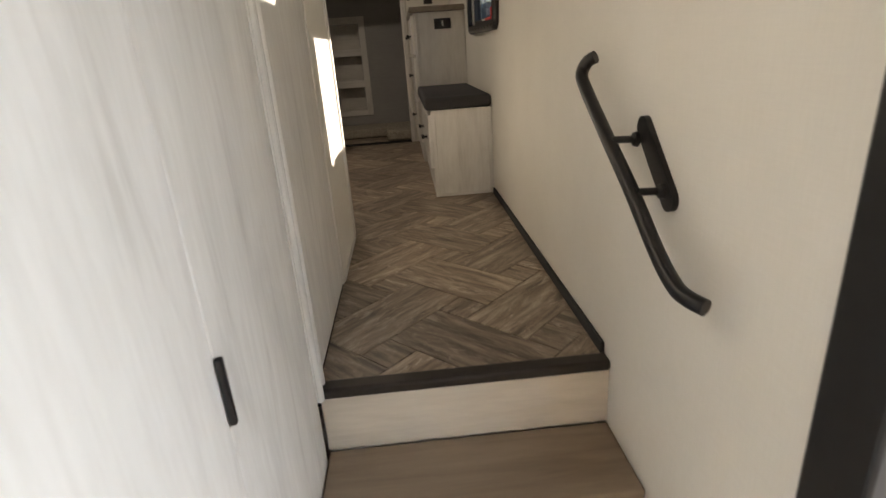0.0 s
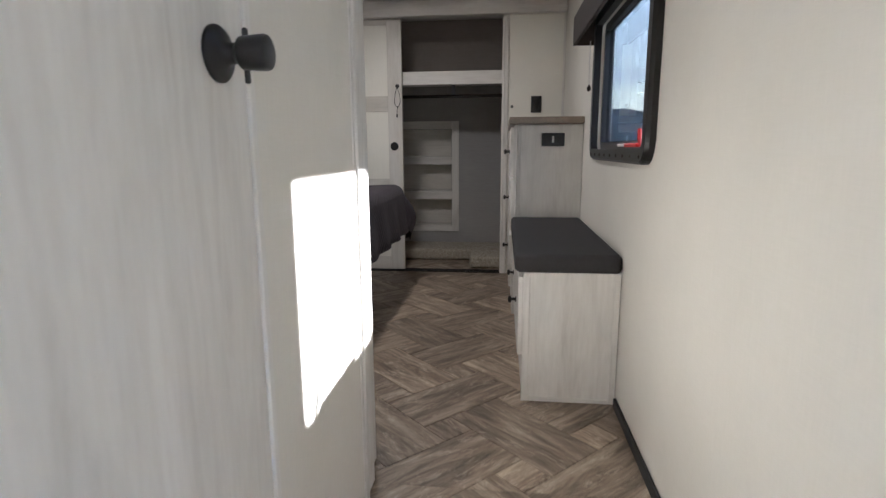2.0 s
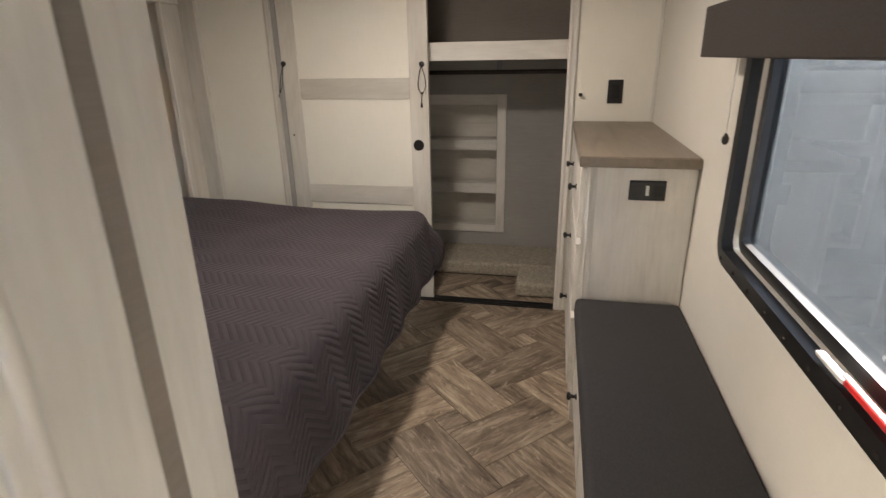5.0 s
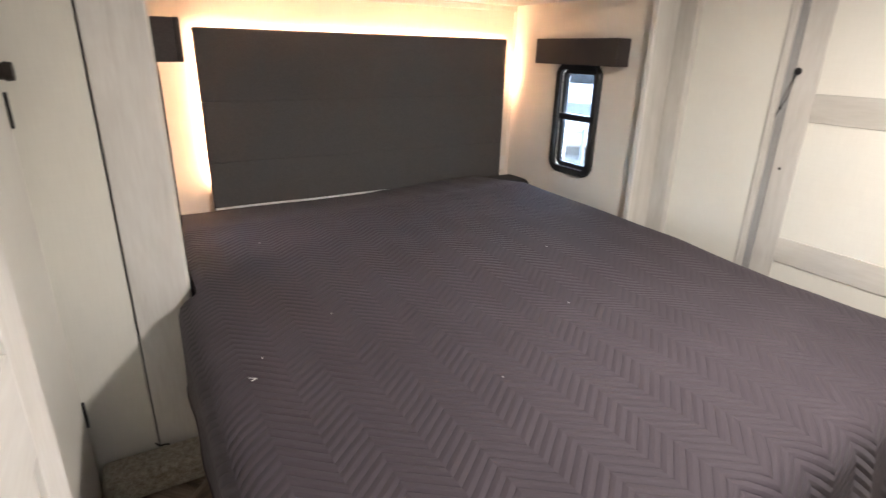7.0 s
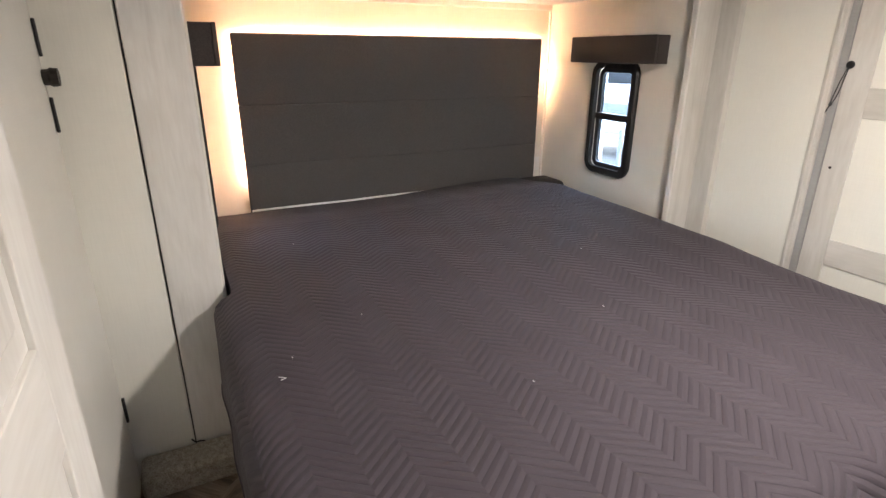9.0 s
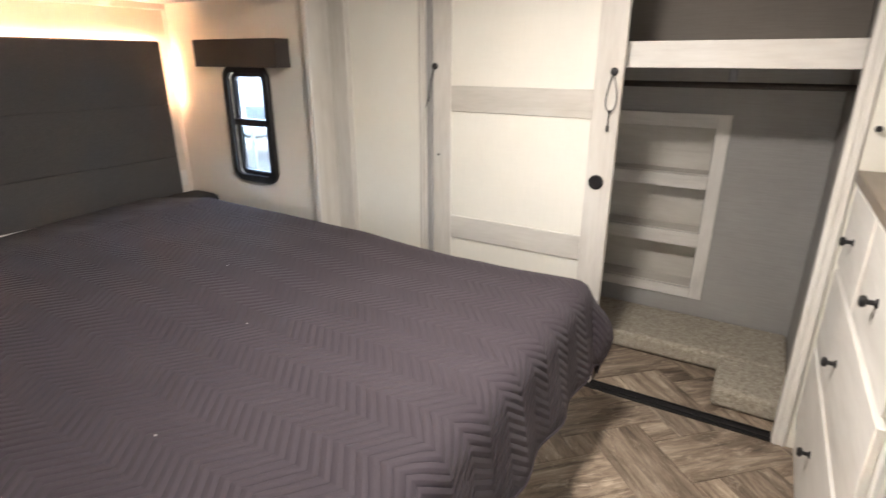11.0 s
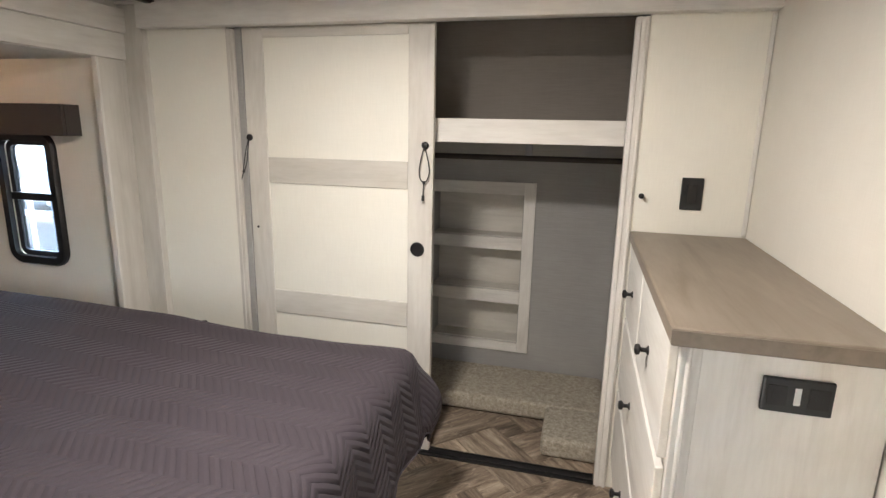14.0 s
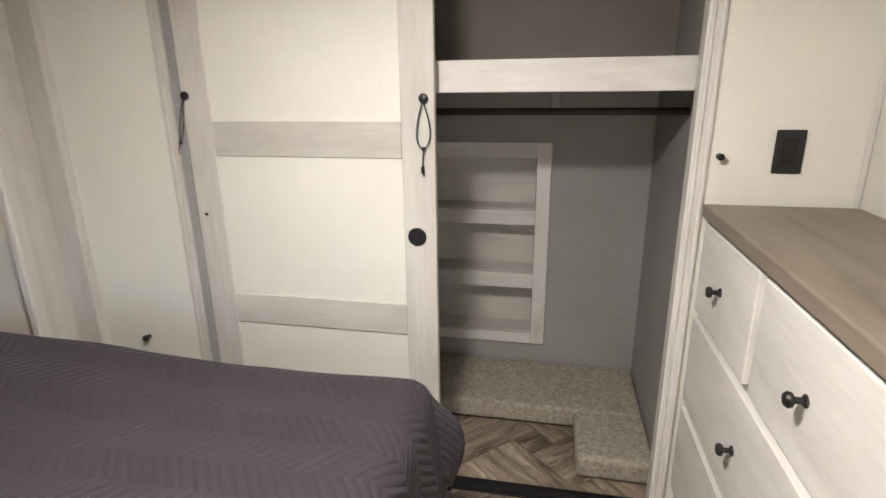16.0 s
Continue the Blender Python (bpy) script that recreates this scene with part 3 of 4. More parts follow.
door = tagged(thing("door_2", (HALL_L, 0.38, 0), "closed whitewashed wood bathroom door with black knob", "door"), kind="structure")
part("leaf", box(HALL_L - 0.034, HALL_L, 0.026, 0.652, 0.008, 1.86, 0.002), WHITE_WOOD, door)
for z in (0.27, 1.0, 1.66):
    h = part("hinge", box(HALL_L - 0.002, HALL_L + 0.006, 0.018, 0.032, z - 0.05, z + 0.05, 0.002), BLACK, door, "black butt hinge")
    part("hinge_pin", cylinder((HALL_L + 0.008, 0.025, z - 0.052), (HALL_L + 0.008, 0.025, z + 0.052), 0.005, seg=10), BLACK, h)
KY, KZ = 0.580, 1.027
knob = part("door_knob", lathe([(0.0, 0.034), (0.004, 0.034), (0.008, 0.030), (0.012, 0.018), (0.018, 0.013), (0.026, 0.012), (0.029, 0.015), (0.033, 0.0195), (0.062, 0.0215), (0.0655, 0.020), (0.067, 0.017), (0.067, 0.001)], (HALL_L + 0.0005, KY, KZ), (1, 0, 0), 28), BLACK, door, "black barrel door knob", True)
part("thumb_latch", box(HALL_L + 0.020, HALL_L + 0.027, KY + 0.026, KY + 0.034, KZ - 0.032, KZ + 0.036, 0.003), BLACK, knob)

wp = tagged(thing("wall_hall_panel", (HALL_L, 0.96, 0), "smooth white wall panel between two doors of the hall", "wall panel"), kind="structure")
part("panel", box(HALL_L - 0.035, HALL_L + 0.001, 0.6565, 1.160, 0.0, TOP), CREAM, wp)
part("edge_strip", box(HALL_L - 0.01, HALL_L + 0.004, 0.6535, 0.672, 0.002, TOP, 0.003), WHITE_WOOD, wp)
part("floor_bead", box(HALL_L + 0.0015, HALL_L + 0.008, 0.673, 1.159, 0.0, 0.014, 0.003), WHITE_WOOD_Y, wp)

jamb = tagged(thing("trim", (HALL_L, 1.31, 0), "whitewashed wood casing at the bedroom doorway", "trim"), kind="structure")
part("casing_board", box(HALL_L - 0.045, HALL_L + 0.003, 1.162, 1.265, 0, TOP, 0.003), WHITE_WOOD, jamb)
part("casing_groove", box(HALL_L - 0.045, HALL_L - 0.006, 1.266, 1.295, 0, TOP), BROWN_VINYL, jamb)
part("jamb_board", box(HALL_L - 0.045, HALL_L - 0.017, 1.296, 1.371, 0, TOP, 0.004), WHITE_WOOD, jamb)
part("stop_bead", cylinder((HALL_L + 0.003, 1.182, 0), (HALL_L + 0.003, 1.182, TOP - 0.001), 0.006, seg=10), WHITE_WOOD, jamb)

# bedroom door, standing open along the cross wall
bd = tagged(thing("door_3", (-1.1, 1.37, 0), "white raised-panel bedroom door standing open", "door"), kind="structure")
ya, yb = 1.338, 1.372
part("stile", box(-0.90, -0.811, ya, yb, 0.012, 1.86, 0.002), WHITE_WOOD, bd)
part("stile", box(-1.49, -1.386, ya, yb, 0.012, 1.86, 0.002), WHITE_WOOD, bd)
for z0, z1 in ((0.012, 0.16), (0.98, 1.11), (1.74, 1.86)):
    part("rail", box(-1.3855, -0.9005, ya, yb, z0, z1, 0.002), WHITE_WOOD_X, bd)
for z0, z1 in ((0.1605, 0.9795), (1.1105, 1.7395)):
    part("panel", box(-1.3855, -0.9005, ya + 0.008, yb - 0.008, z0, z1), WHITE_WOOD, bd)
    part("panel_field", box(-1.345, -0.94, ya + 0.0002, yb - 0.0002, z0 + 0.04, z1 - 0.04, 0.007), WHITE_WOOD, bd)
bath2 = thing("bathroom_cabinet_door", (-2.3, CROSS_Y, 0), "plain beige door in the cross wall with black hinges", "door")
part("leaf", box(-2.50, -1.80, CROSS_Y + 0.001, CROSS_Y + 0.012, 0.02, 1.86, 0.002), CREAM, bath2)
for z in (1.44, 1.25, 0.32):
    part("hinge", box(-2.500, -2.488, CROSS_Y + 0.013, CROSS_Y + 0.021, z - 0.045, z + 0.045, 0.002), BLACK, bath2, "black hinge")
part("bumper", lathe([(0, 0.02), (0.012, 0.02), (0.018, 0.024), (0.034, 0.022), (0.036, 0.001)], (-2.482, CROSS_Y + 0.0125, 1.345), (0, 1, 0), 16), BRONZE, bath2, "dark round bumper")

# ---- slide-out surround ----
sl = tagged(thing("trim", (SLIDE_X, 2.7, 0.1), "whitewashed wood surround of the bed slide-out", "trim"), kind="structure")
part("post", box(SLIDE_X - 0.019, SLIDE_X, 1.4505, SLIDE_Y0 - 0.008, 0.0, SLIDE_TOP, 0.004), WHITE_WOOD, sl)
part("side_board", box(SLIDE_X - 0.019, SLIDE_X - 0.005, CROSS_Y + 0.002, 1.4435, 0.0, SLIDE_TOP, 0.003), PANEL_CREAM, sl, "smooth white side board")
# The dark line between side board and post, put in as a thin black strip.
part("seal", box(SLIDE_X - 0.019, SLIDE_X - 0.008, 1.4455, 1.4490, 0.0, SLIDE_TOP), RUBBER, sl, "thin black strip in the board gap")
part("post", box(SLIDE_X - 0.019, SLIDE_X, 3.690, CLOSET_Y - 0.031, 0.0, SLIDE_TOP, 0.004), GREY_WOOD, sl)
part("post_edge", box(SLIDE_X - 0.024, SLIDE_X + 0.006, 3.676, 3.6895, 0.0, SLIDE_TOP, 0.003), WHITE_WOOD, sl)
part("fascia", box(SLIDE_X - 0.019, SLIDE_X + 0.004, CROSS_Y + 0.002, CLOSET_Y - 0.003, SLIDE_TOP + 0.001, 1.800, 0.004), WHITE_WOOD_Y, sl)
part("fascia_cap", box(SLIDE_X - 0.019, SLIDE_X + 0.018, CROSS_Y + 0.002, CLOSET_Y - 0.003, 1.801, 1.90, 0.005), WHITE_WOOD_Y, sl)
wire = thing("wire_end", (SLIDE_X + 0.012, 1.44, 0.10), "short black wire end on the carpet ledge", "wire")
part("wire", tube(smooth_line([(SLIDE_X + 0.01, 1.436, 0.118), (SLIDE_X + 0.016, 1.447, 0.106), (SLIDE_X + 0.022, 1.462, 0.110), (SLIDE_X + 0.020, 1.478, 0.104)], 4), 0.0025, 6), RUBBER, wire)
structure("carpet_step", box(SLIDE_X + 0.003, -2.41, CROSS_Y + 0.022, SLIDE_Y0 + 0.3, 0.001, 0.10, 0.02, seg=3), CARPET, "carpet-covered ledge beside the bed", "carpet step")
part("crown_trim", box(HEAD_X + 0.001, HEAD_X + 0.016, SLIDE_Y0 + 0.001, SLIDE_Y1 - 0.001, SLIDE_TOP - 0.034, SLIDE_TOP - 0.001, 0.005), WHITE_WOOD_Y, sl)
part("corner_trim", box(HEAD_X + 0.001, HEAD_X + 0.014, SLIDE_Y1 - 0.014, SLIDE_Y1 - 0.001, 0.31, SLIDE_TOP - 0.035, 0.004), WHITE_WOOD, sl)
for x in (-2.37, -0.02):
    tr = tagged(thing("trim", (x, 2.5, TOP), "dark brown seam trim along the ceiling", "trim"), kind="structure")
    part("strip", box(x - 0.016, x + 0.016, -0.0, CLOSET_Y - 0.03, TOP - 0.018, TOP - 0.001, 0.005), BRONZE, tr)
    for y in (3.55, 2.2, 1.0):
        part("collar", box(x - 0.021, x + 0.021, y - 0.02, y + 0.02, TOP - 0.022, TOP - 0.0185, 0.001), BRONZE, tr)

# Rim round the assumed ceiling light, likewise out of view.
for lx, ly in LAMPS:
    cl = thing("assumed_ceiling_light", (lx, ly, TOP), "assumed round white ceiling puck light, out of view, switched on", "ceiling light", "ceiling lights")
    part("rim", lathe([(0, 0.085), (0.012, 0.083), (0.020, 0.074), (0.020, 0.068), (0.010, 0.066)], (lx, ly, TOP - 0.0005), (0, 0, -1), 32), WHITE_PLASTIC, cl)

# ---- closet ----
hd = tagged(thing("trim", (-1.24, CLOSET_Y, 1.83), "whitewashed wood header board over the closet", "trim"), kind="structure")
part("header_board", box(-2.445, -0.001, CLOSET_Y - 0.055, CLOSET_Y - 0.001, 1.8185, 1.918, 0.004), WHITE_WOOD_X, hd)
part("header_lip", box(-2.62, -0.001, CLOSET_Y - 0.040, CLOSET_Y + 0.03, 1.919, TOP - 0.001), WHITE_WOOD_X, hd)
# Four unseen walls, added to keep daylight from leaking in through open cavities.
structure("wall_left_light_stop", box(-2.77, -2.72, -1.56, CROSS_Y, LOW, TOP), CREAM, "unseen outer wall behind the bathroom, added against light leaks", "wall")
structure("wall_under_hall_light_stop", box(-2.72, T, 0.061, 0.08, LOW, -0.062), CREAM, "unseen closing wall under the raised floor, added against light leaks", "wall")
structure("wall_over_slide_light_stop", box(-2.72, SLIDE_X - 0.021, CROSS_Y, 3.83, SLIDE_TOP + 0.052, TOP), CREAM, "unseen wall strip over the slide-out, added against light leaks", "wall")
structure("wall_under_slide_light_stop", box(-2.72, SLIDE_X - 0.032, CROSS_Y, 3.83, 0.0, 0.238), CREAM, "unseen low wall under the slide-out, added against light leaks", "wall")
structure("wall_closet_filler", box(-2.669, -2.446, CLOSET_Y - 0.03, CLOSET_Y + 0.02, 0, 1.918, 0.003), GREY_WOOD, "whitewashed filler panel beside the closet", "wall")

fx = thing("fixed_closet_door", (-2.27, CLOSET_Y, 0), "tall fixed cream closet panel with whitewashed edging", "panel")
part("panel", box(-2.445, -2.0505, CLOSET_Y + 0.004, CLOSET_Y + 0.02, 0.0, 1.831), PANEL_CREAM, fx)
part("edge_strip", box(-2.050, -2.015, CLOSET_Y - 0.004, CLOSET_Y + 0.022, 0.0, 1.813, 0.003), GREY_WOOD, fx)
part("edge_bead", box(-2.040, -2.030, CLOSET_Y - 0.009, CLOSET_Y - 0.0045, 0.0, 1.813, 0.002), GREY_WOOD, fx)

part("panel_knob", lathe([(0, 0.008), (0.004, 0.006), (0.012, 0.006), (0.016, 0.012), (0.026, 0.012), (0.030, 0.001)], (-2.262, CLOSET_Y + 0.0035, 0.505), (0, -1, 0), 16), BLACK, fx, "small black knob")
# Grey filler in the gap by the sliding door; its tone imitates the gap's shade.
part("gap_shade_strip", box(-2.0145, -1.987, CLOSET_Y + 0.008, CLOSET_Y + 0.034, 0.012, 1.831, 0.002), GREY_VINYL, fx, "grey strip standing in for the shaded door gap")
sd = thing("sliding_closet_door", (-1.57, CLOSET_Y, 0.01), "pale wood sliding closet door with cream panels, slid open", "door")
P0, P1 = CLOSET_Y + 0.016, CLOSET_Y + 0.044
part("stile", box(-1.986, -1.891, P0, P1, 0.012, 1.822, 0.003), GREY_WOOD, sd)
part("stile", box(-1.255, -1.150, P0, P1, 0.012, 1.822, 0.003), GREY_WOOD, sd)
for z0, z1 in ((1.780, 1.822), (1.184, 1.294), (0.590, 0.699), (0.012, 0.11)):
    part("rail", box(-1.8905, -1.2555, P0 + 0.0005, P1, z0, z1, 0.002), GREY_WOOD_X, sd)
for z0, z1 in ((1.2945, 1.7795), (0.6995, 1.1835), (0.1105, 0.5895)):
    part("panel", box(-1.8905, -1.2555, P0 + 0.006, P1 - 0.004, z0, z1), PANEL_CREAM, sd)
part("finger_pull", lathe([(0, 0.030), (0.003, 0.030), (0.004, 0.026), (0.001, 0.024), (0.0008, 0.001)], (-1.212, P0 - 0.0002, 0.937), (0, -1, 0), 28), BLACK, sd, "round black finger pull")
part("screw_cap", lathe([(0, 0.006), (0.003, 0.005), (0.004, 0.001)], (-1.955, P0 - 0.0002, 0.985), (0, -1, 0), 10), BRONZE, sd)


def bungee(x, y, z, lean):
    """A looped retaining cord that hangs from a round button."""
    b = thing("bungee_cord", (x, y, z), "black elastic retaining cord hanging from a button", "cord", "closet cords")
    part("button", lathe([(0, 0.014), (0.006, 0.015), (0.011, 0.011), (0.013, 0.001)], (x, y, z), (0, -1, 0), 18), BLACK, b)
    yy = y - 0.010
    k = 0.3 if lean else 1.0
    s = lean
    pts = [(x, yy, z - 0.010), (x + 0.016 * k + s * 0.25, yy - 0.004, z - 0.06), (x + 0.021 * k + s * 0.45, yy - 0.004, z - 0.105), (x + 0.012 * k + s * 0.62, yy - 0.004, z - 0.135), (x + s * 0.7, yy - 0.004, z - 0.145), (x - 0.014 * k + s * 0.62, yy - 0.004, z - 0.135), (x - 0.021 * k + s * 0.45, yy - 0.004, z - 0.105), (x - 0.014 * k + s * 0.25, yy - 0.004, z - 0.055), (x - 0.003, yy, z - 0.010)]
    part("loop", tube(smooth_line(pts, 5), 0.0022, 7), BLACK_PLASTIC, b)
    part("tail", tube([(x + s * 0.7, yy - 0.004, z - 0.145), (x - 0.003 + s * 0.85, yy - 0.004, z - 0.17), (x - 0.004 + s, yy - 0.004, z - 0.200)], 0.0022, 7), BLACK_PLASTIC, b)
    part("knot", lathe([(0, 0.003), (0.004, 0.007), (0.01, 0.006), (0.013, 0.003)], (x + s * 0.7, yy - 0.004, z - 0.153), (0, 0, 1), 10), BLACK_PLASTIC, b)
    part("end_cap", cylinder((x - 0.004 + s, yy - 0.004, z - 0.22), (x - 0.004 + s, yy - 0.004, z - 0.198), 0.0055, seg=10, bevel=0.001), BLACK_PLASTIC, b)


bungee(-1.182, P0 - 0.0005, 1.362, 0.0)
bungee(-1.972, P0 - 0.0005, 1.375, -0.045)

# the opening's right post and the panel over the dresser
rp = thing("closet_end_panel", (-0.2, CLOSET_Y, 0), "cream closet end panel with whitewashed edging", "panel")
part("panel", box(-0.384, -0.001, CLOSET_Y, CLOSET_Y + 0.018, 0.0, 1.831), PANEL_CREAM, rp)
part("edge_strip", box(-0.432, -0.3845, CLOSET_Y - 0.008, CLOSET_Y + 0.045, 0.0, 1.813, 0.003), WHITE_WOOD, rp)
part("edge_bead", box(-0.424, -0.414, CLOSET_Y - 0.013, CLOSET_Y - 0.0085, 0.0, 1.813, 0.002), WHITE_WOOD, rp)
part("edge_bead", box(-0.400, -0.390, CLOSET_Y - 0.013, CLOSET_Y - 0.0085, 0.0, 1.813, 0.002), WHITE_WOOD, rp)
part("corner_bead", box(-0.016, -0.001, CLOSET_Y - 0.008, CLOSET_Y - 0.0005, 1.08, 1.813, 0.003), WHITE_WOOD, rp)
part("catch_knob", lathe([(0, 0.008), (0.004, 0.006), (0.012, 0.006), (0.016, 0.010), (0.024, 0.009), (0.026, 0.001)], (-0.360, CLOSET_Y - 0.0005, 1.206), (0, -1, 0), 14), BLACK, rp, "small black catch knob")
structure("wall_closet_side", box(-0.384, -0.366, CLOSET_Y + 0.046, BACK_Y - 0.001, 0, TOP - 0.002), GREY_VINYL, "grey vinyl side wall of the closet", "wall")
sw = thing("light_switch", (-0.194, CLOSET_Y, 1.15), "black light switch on the cream panel", "switch")
part("plate", box(-0.228, -0.156, CLOSET_Y - 0.007, CLOSET_Y - 0.0005, 1.163, 1.277, 0.003), BLACK_PLASTIC, sw)
part("rocker", box(-0.209, -0.175, CLOSET_Y - 0.011, CLOSET_Y - 0.0075, 1.187, 1.253, 0.002), BLACK, sw)

shf = thing("closet_shelf", (-1.2, 3.97, 1.36), "whitewashed closet shelf board with deep front edge", "shelf")
part("front_edge", box(-2.60, -0.386, 3.955, 3.975, 1.376, 1.470, 0.003), WHITE_WOOD_X, shf)
part("board", box(-2.60, -0.386, 3.9755, BACK_Y - 0.002, 1.445, 1.463), WHITE_WOOD_X, shf)
structure("wall_closet_upper", box(-2.60, -0.386, 4.45, 4.47, 1.4635, TOP - 0.002), BROWN_VINYL, "dark brown panel over the closet shelf", "wall")
rod = thing("closet_rod", (-1.2, 4.2, 1.28), "dark metal clothes rod under the shelf", "rod")
part("rod_bar", cylinder((-2.60, 4.15, 1.311), (-0.387, 4.15, 1.311), 0.0125, seg=16), BRONZE, rod)
part("bracket", box(-0.815, -0.785, 4.143, 4.157, 1.3235, 1.4445, 0.003), GREY_PAINT, rod, "grey metal bracket")

nc = thing("closet_cubby", (-1.1, BACK_Y, 0.13), "pale wood three-tier cubby set in the closet wall", "shelf unit")
NX0, NX1 = -1.43, -0.803
part("stile", box(NX1 - 0.062, NX1, BACK_Y - 0.016, BACK_Y - 0.0005, 0.187, 1.154, 0.002), WHITE_WOOD, nc)
part("stile", box(NX0, NX0 + 0.062, BACK_Y - 0.016, BACK_Y - 0.0005, 0.187, 1.154, 0.002), WHITE_WOOD, nc)
for z0, z1 in ((1.088, 1.154), (0.782, 0.850), (0.474, 0.546), (0.187, 0.240)):
    part("rail", box(NX0 + 0.0625, NX1 - 0.0625, BACK_Y - 0.015, BACK_Y - 0.0005, z0, z1, 0.002), WHITE_WOOD_X, nc)
for z0, z1 in ((0.240, 0.474), (0.546, 0.782), (0.850, 1.088)):
    part("cubby_back", box(-1.372, -0.868, BACK_Y + 0.135, BACK_Y + 0.148, z0 - 0.002, z1 + 0.002), GREY_WOOD_X, nc)
    part("cubby_floor", box(-1.369, -0.871, BACK_Y + 0.001, BACK_Y + 0.134, z0 + 0.001, z0 + 0.006), GREY_WOOD_X, nc)

structure("carpet_ledge", box(-2.60, -0.3865, 4.30, BACK_Y - 0.002, 0.001, 0.092, 0.022, seg=3), CARPET, "carpeted ledge along the closet's back", "carpet")
structure("carpet_ledge", box(-0.665, -0.3865, 3.995, 4.299, 0.001, 0.095, 0.022, seg=3), CARPET, "carpet-covered block in the closet corner", "carpet")
tk = tagged(thing("trim", (-0.8, CLOSET_Y, 0), "black grooved floor track of the closet door", "trim"), kind="structure")
part("track", box(-2.05, -0.434, CLOSET_Y - 0.006, CLOSET_Y + 0.058, -0.001, 0.0065, 0.002), BLACK, tk)
for y in (0.006, 0.046):
    part("track_rib", box(-2.05, -0.434, CLOSET_Y + y, CLOSET_Y + y + 0.006, 0.0068, 0.0135, 0.001), BLACK, tk)


# ---- dresser and bench ----
def round_knob(x, y, z, parent):
    return part("knob", lathe([(0, 0.012), (0.003, 0.011), (0.006, 0.006), (0.018, 0.006), (0.022, 0.013), (0.028, 0.0145), (0.033, 0.011), (0.035, 0.001)], (x, y, z), (-1, 0, 0), 18), BLACK, parent, "small black knob", True)


dr = thing("dresser", (-0.19, 3.35, 0), "whitewashed wood dresser with black knobs beside the closet", "dresser")
DF = -0.358
part("body", box(DF, -0.002, 2.852, CLOSET_Y - 0.010, 0.0, 1.038, 0.002), WHITE_WOOD, dr)
part("corner_post", box(DF - 0.004, DF + 0.035, 2.846, 2.8515, 0.5, 1.036, 0.002), WHITE_WOOD, dr)
part("corner_bead", cylinder((DF + 0.012, 2.846, 0.5), (DF + 0.012, 2.846, 1.036), 0.005, seg=10), WHITE_WOOD, dr)


def drawer(y0, y1, z0, z1, ky):
    d = part("drawer_front", box(DF - 0.019, DF - 0.0005, y0, y1, z0, z1, 0.003), WHITE_WOOD_Y, dr)
    round_knob(DF - 0.019, ky, (z0 + z1) / 2, d)


drawer(3.418, 3.842, 0.768, 1.026, 3.635)
drawer(2.885, 3.385, 0.768, 1.026, 3.150)
drawer(2.885, 3.842, 0.470, 0.745, 3.405)
drawer(2.885, 3.842, 0.150, 0.445, 3.405)
wt = thing("worktop", (-0.19, 3.35, 1.04), "tan wood-grain dresser top with rounded edge", "worktop")
part("slab", box(-0.386, -0.002, 2.822, CLOSET_Y - 0.014, 1.039, 1.077, 0.006, seg=3), TAN_WOOD, wt)
part("edge_band", box(-0.3865, -0.002, 2.8205, 2.8219, 1.044, 1.072), TAN_WOOD, wt)
ou = thing("wall_outlet", (-0.157, 2.8520, 0.926), "black power outlet on the dresser's end", "outlet")
part("plate", box(-0.216, -0.098, 2.8420, 2.8515, 0.926, 0.994, 0.003), BLACK_PLASTIC, ou)
part("charging_port", box(-0.163, -0.152, 2.8405, 2.8418, 0.944, 0.978, 0.0004), WHITE_PLASTIC, ou, "white lit charging port")
for x in (-0.192, -0.122):
    part("socket", box(x - 0.017, x + 0.017, 2.8402, 2.8418, 0.940, 0.980, 0.0004), BLACK, ou)
    for k in (-0.006, 0.006):
        part("slot", box(x + k - 0.0012, x + k + 0.0012, 2.8394, 2.8400, 0.956, 0.968), RUBBER, ou)

bn = thing("storage_bench", (-0.17, 2.3, 0), "whitewashed wood storage bench with drawer fronts", "bench")
part("body", box(-0.335, -0.002, 1.796, 2.842, 0.0, 0.484, 0.002), WHITE_WOOD, bn)
part("corner_strip", box(-0.339, -0.315, 1.790, 1.7955, 0.0, 0.482, 0.002), WHITE_WOOD, bn)
part("corner_strip", box(-0.024, -0.003, 1.790, 1.7955, 0.0, 0.482, 0.002), WHITE_WOOD, bn)
part("foot_strip", box(-0.3145, -0.0245, 1.790, 1.7955, 0.0, 0.016, 0.002), WHITE_WOOD_X, bn)
for y0, y1 in ((1.85, 2.31), (2.34, 2.80)):
    d = part("drawer_front", box(-0.354, -0.3355, y0, y1, 0.155, 0.455, 0.003), WHITE_WOOD_Y, bn)
    round_knob(-0.354, (y0 + y1) / 2, 0.305, d)
cu = thing("bench_cushion", (-0.17, 2.3, 0.485), "charcoal fabric bench cushion with rounded edges", "cushion")
bm = box(-0.368, -0.003, 1.779, 2.842, 0.4845, 0.552, 0.018, seg=4)
part("pad", bm, CHARCOAL, cu, "", True)
bm = tube([(-0.366, 1.783, 0.5), (-0.366, 2.840, 0.5)], 0.0035, 8)
part("piping", bm, CHARCOAL, cu)

# ---- bed ----
bed = thing("bed_platform", (-2.4, 2.67, 0), "white wooden bed platform under the mattress", "bed base")
part("base_box", box(SLIDE_X + 0.03, -1.45, 1.95, 3.10, 0.0, 0.30, 0.004), WHITE_WOOD_Y, bed)
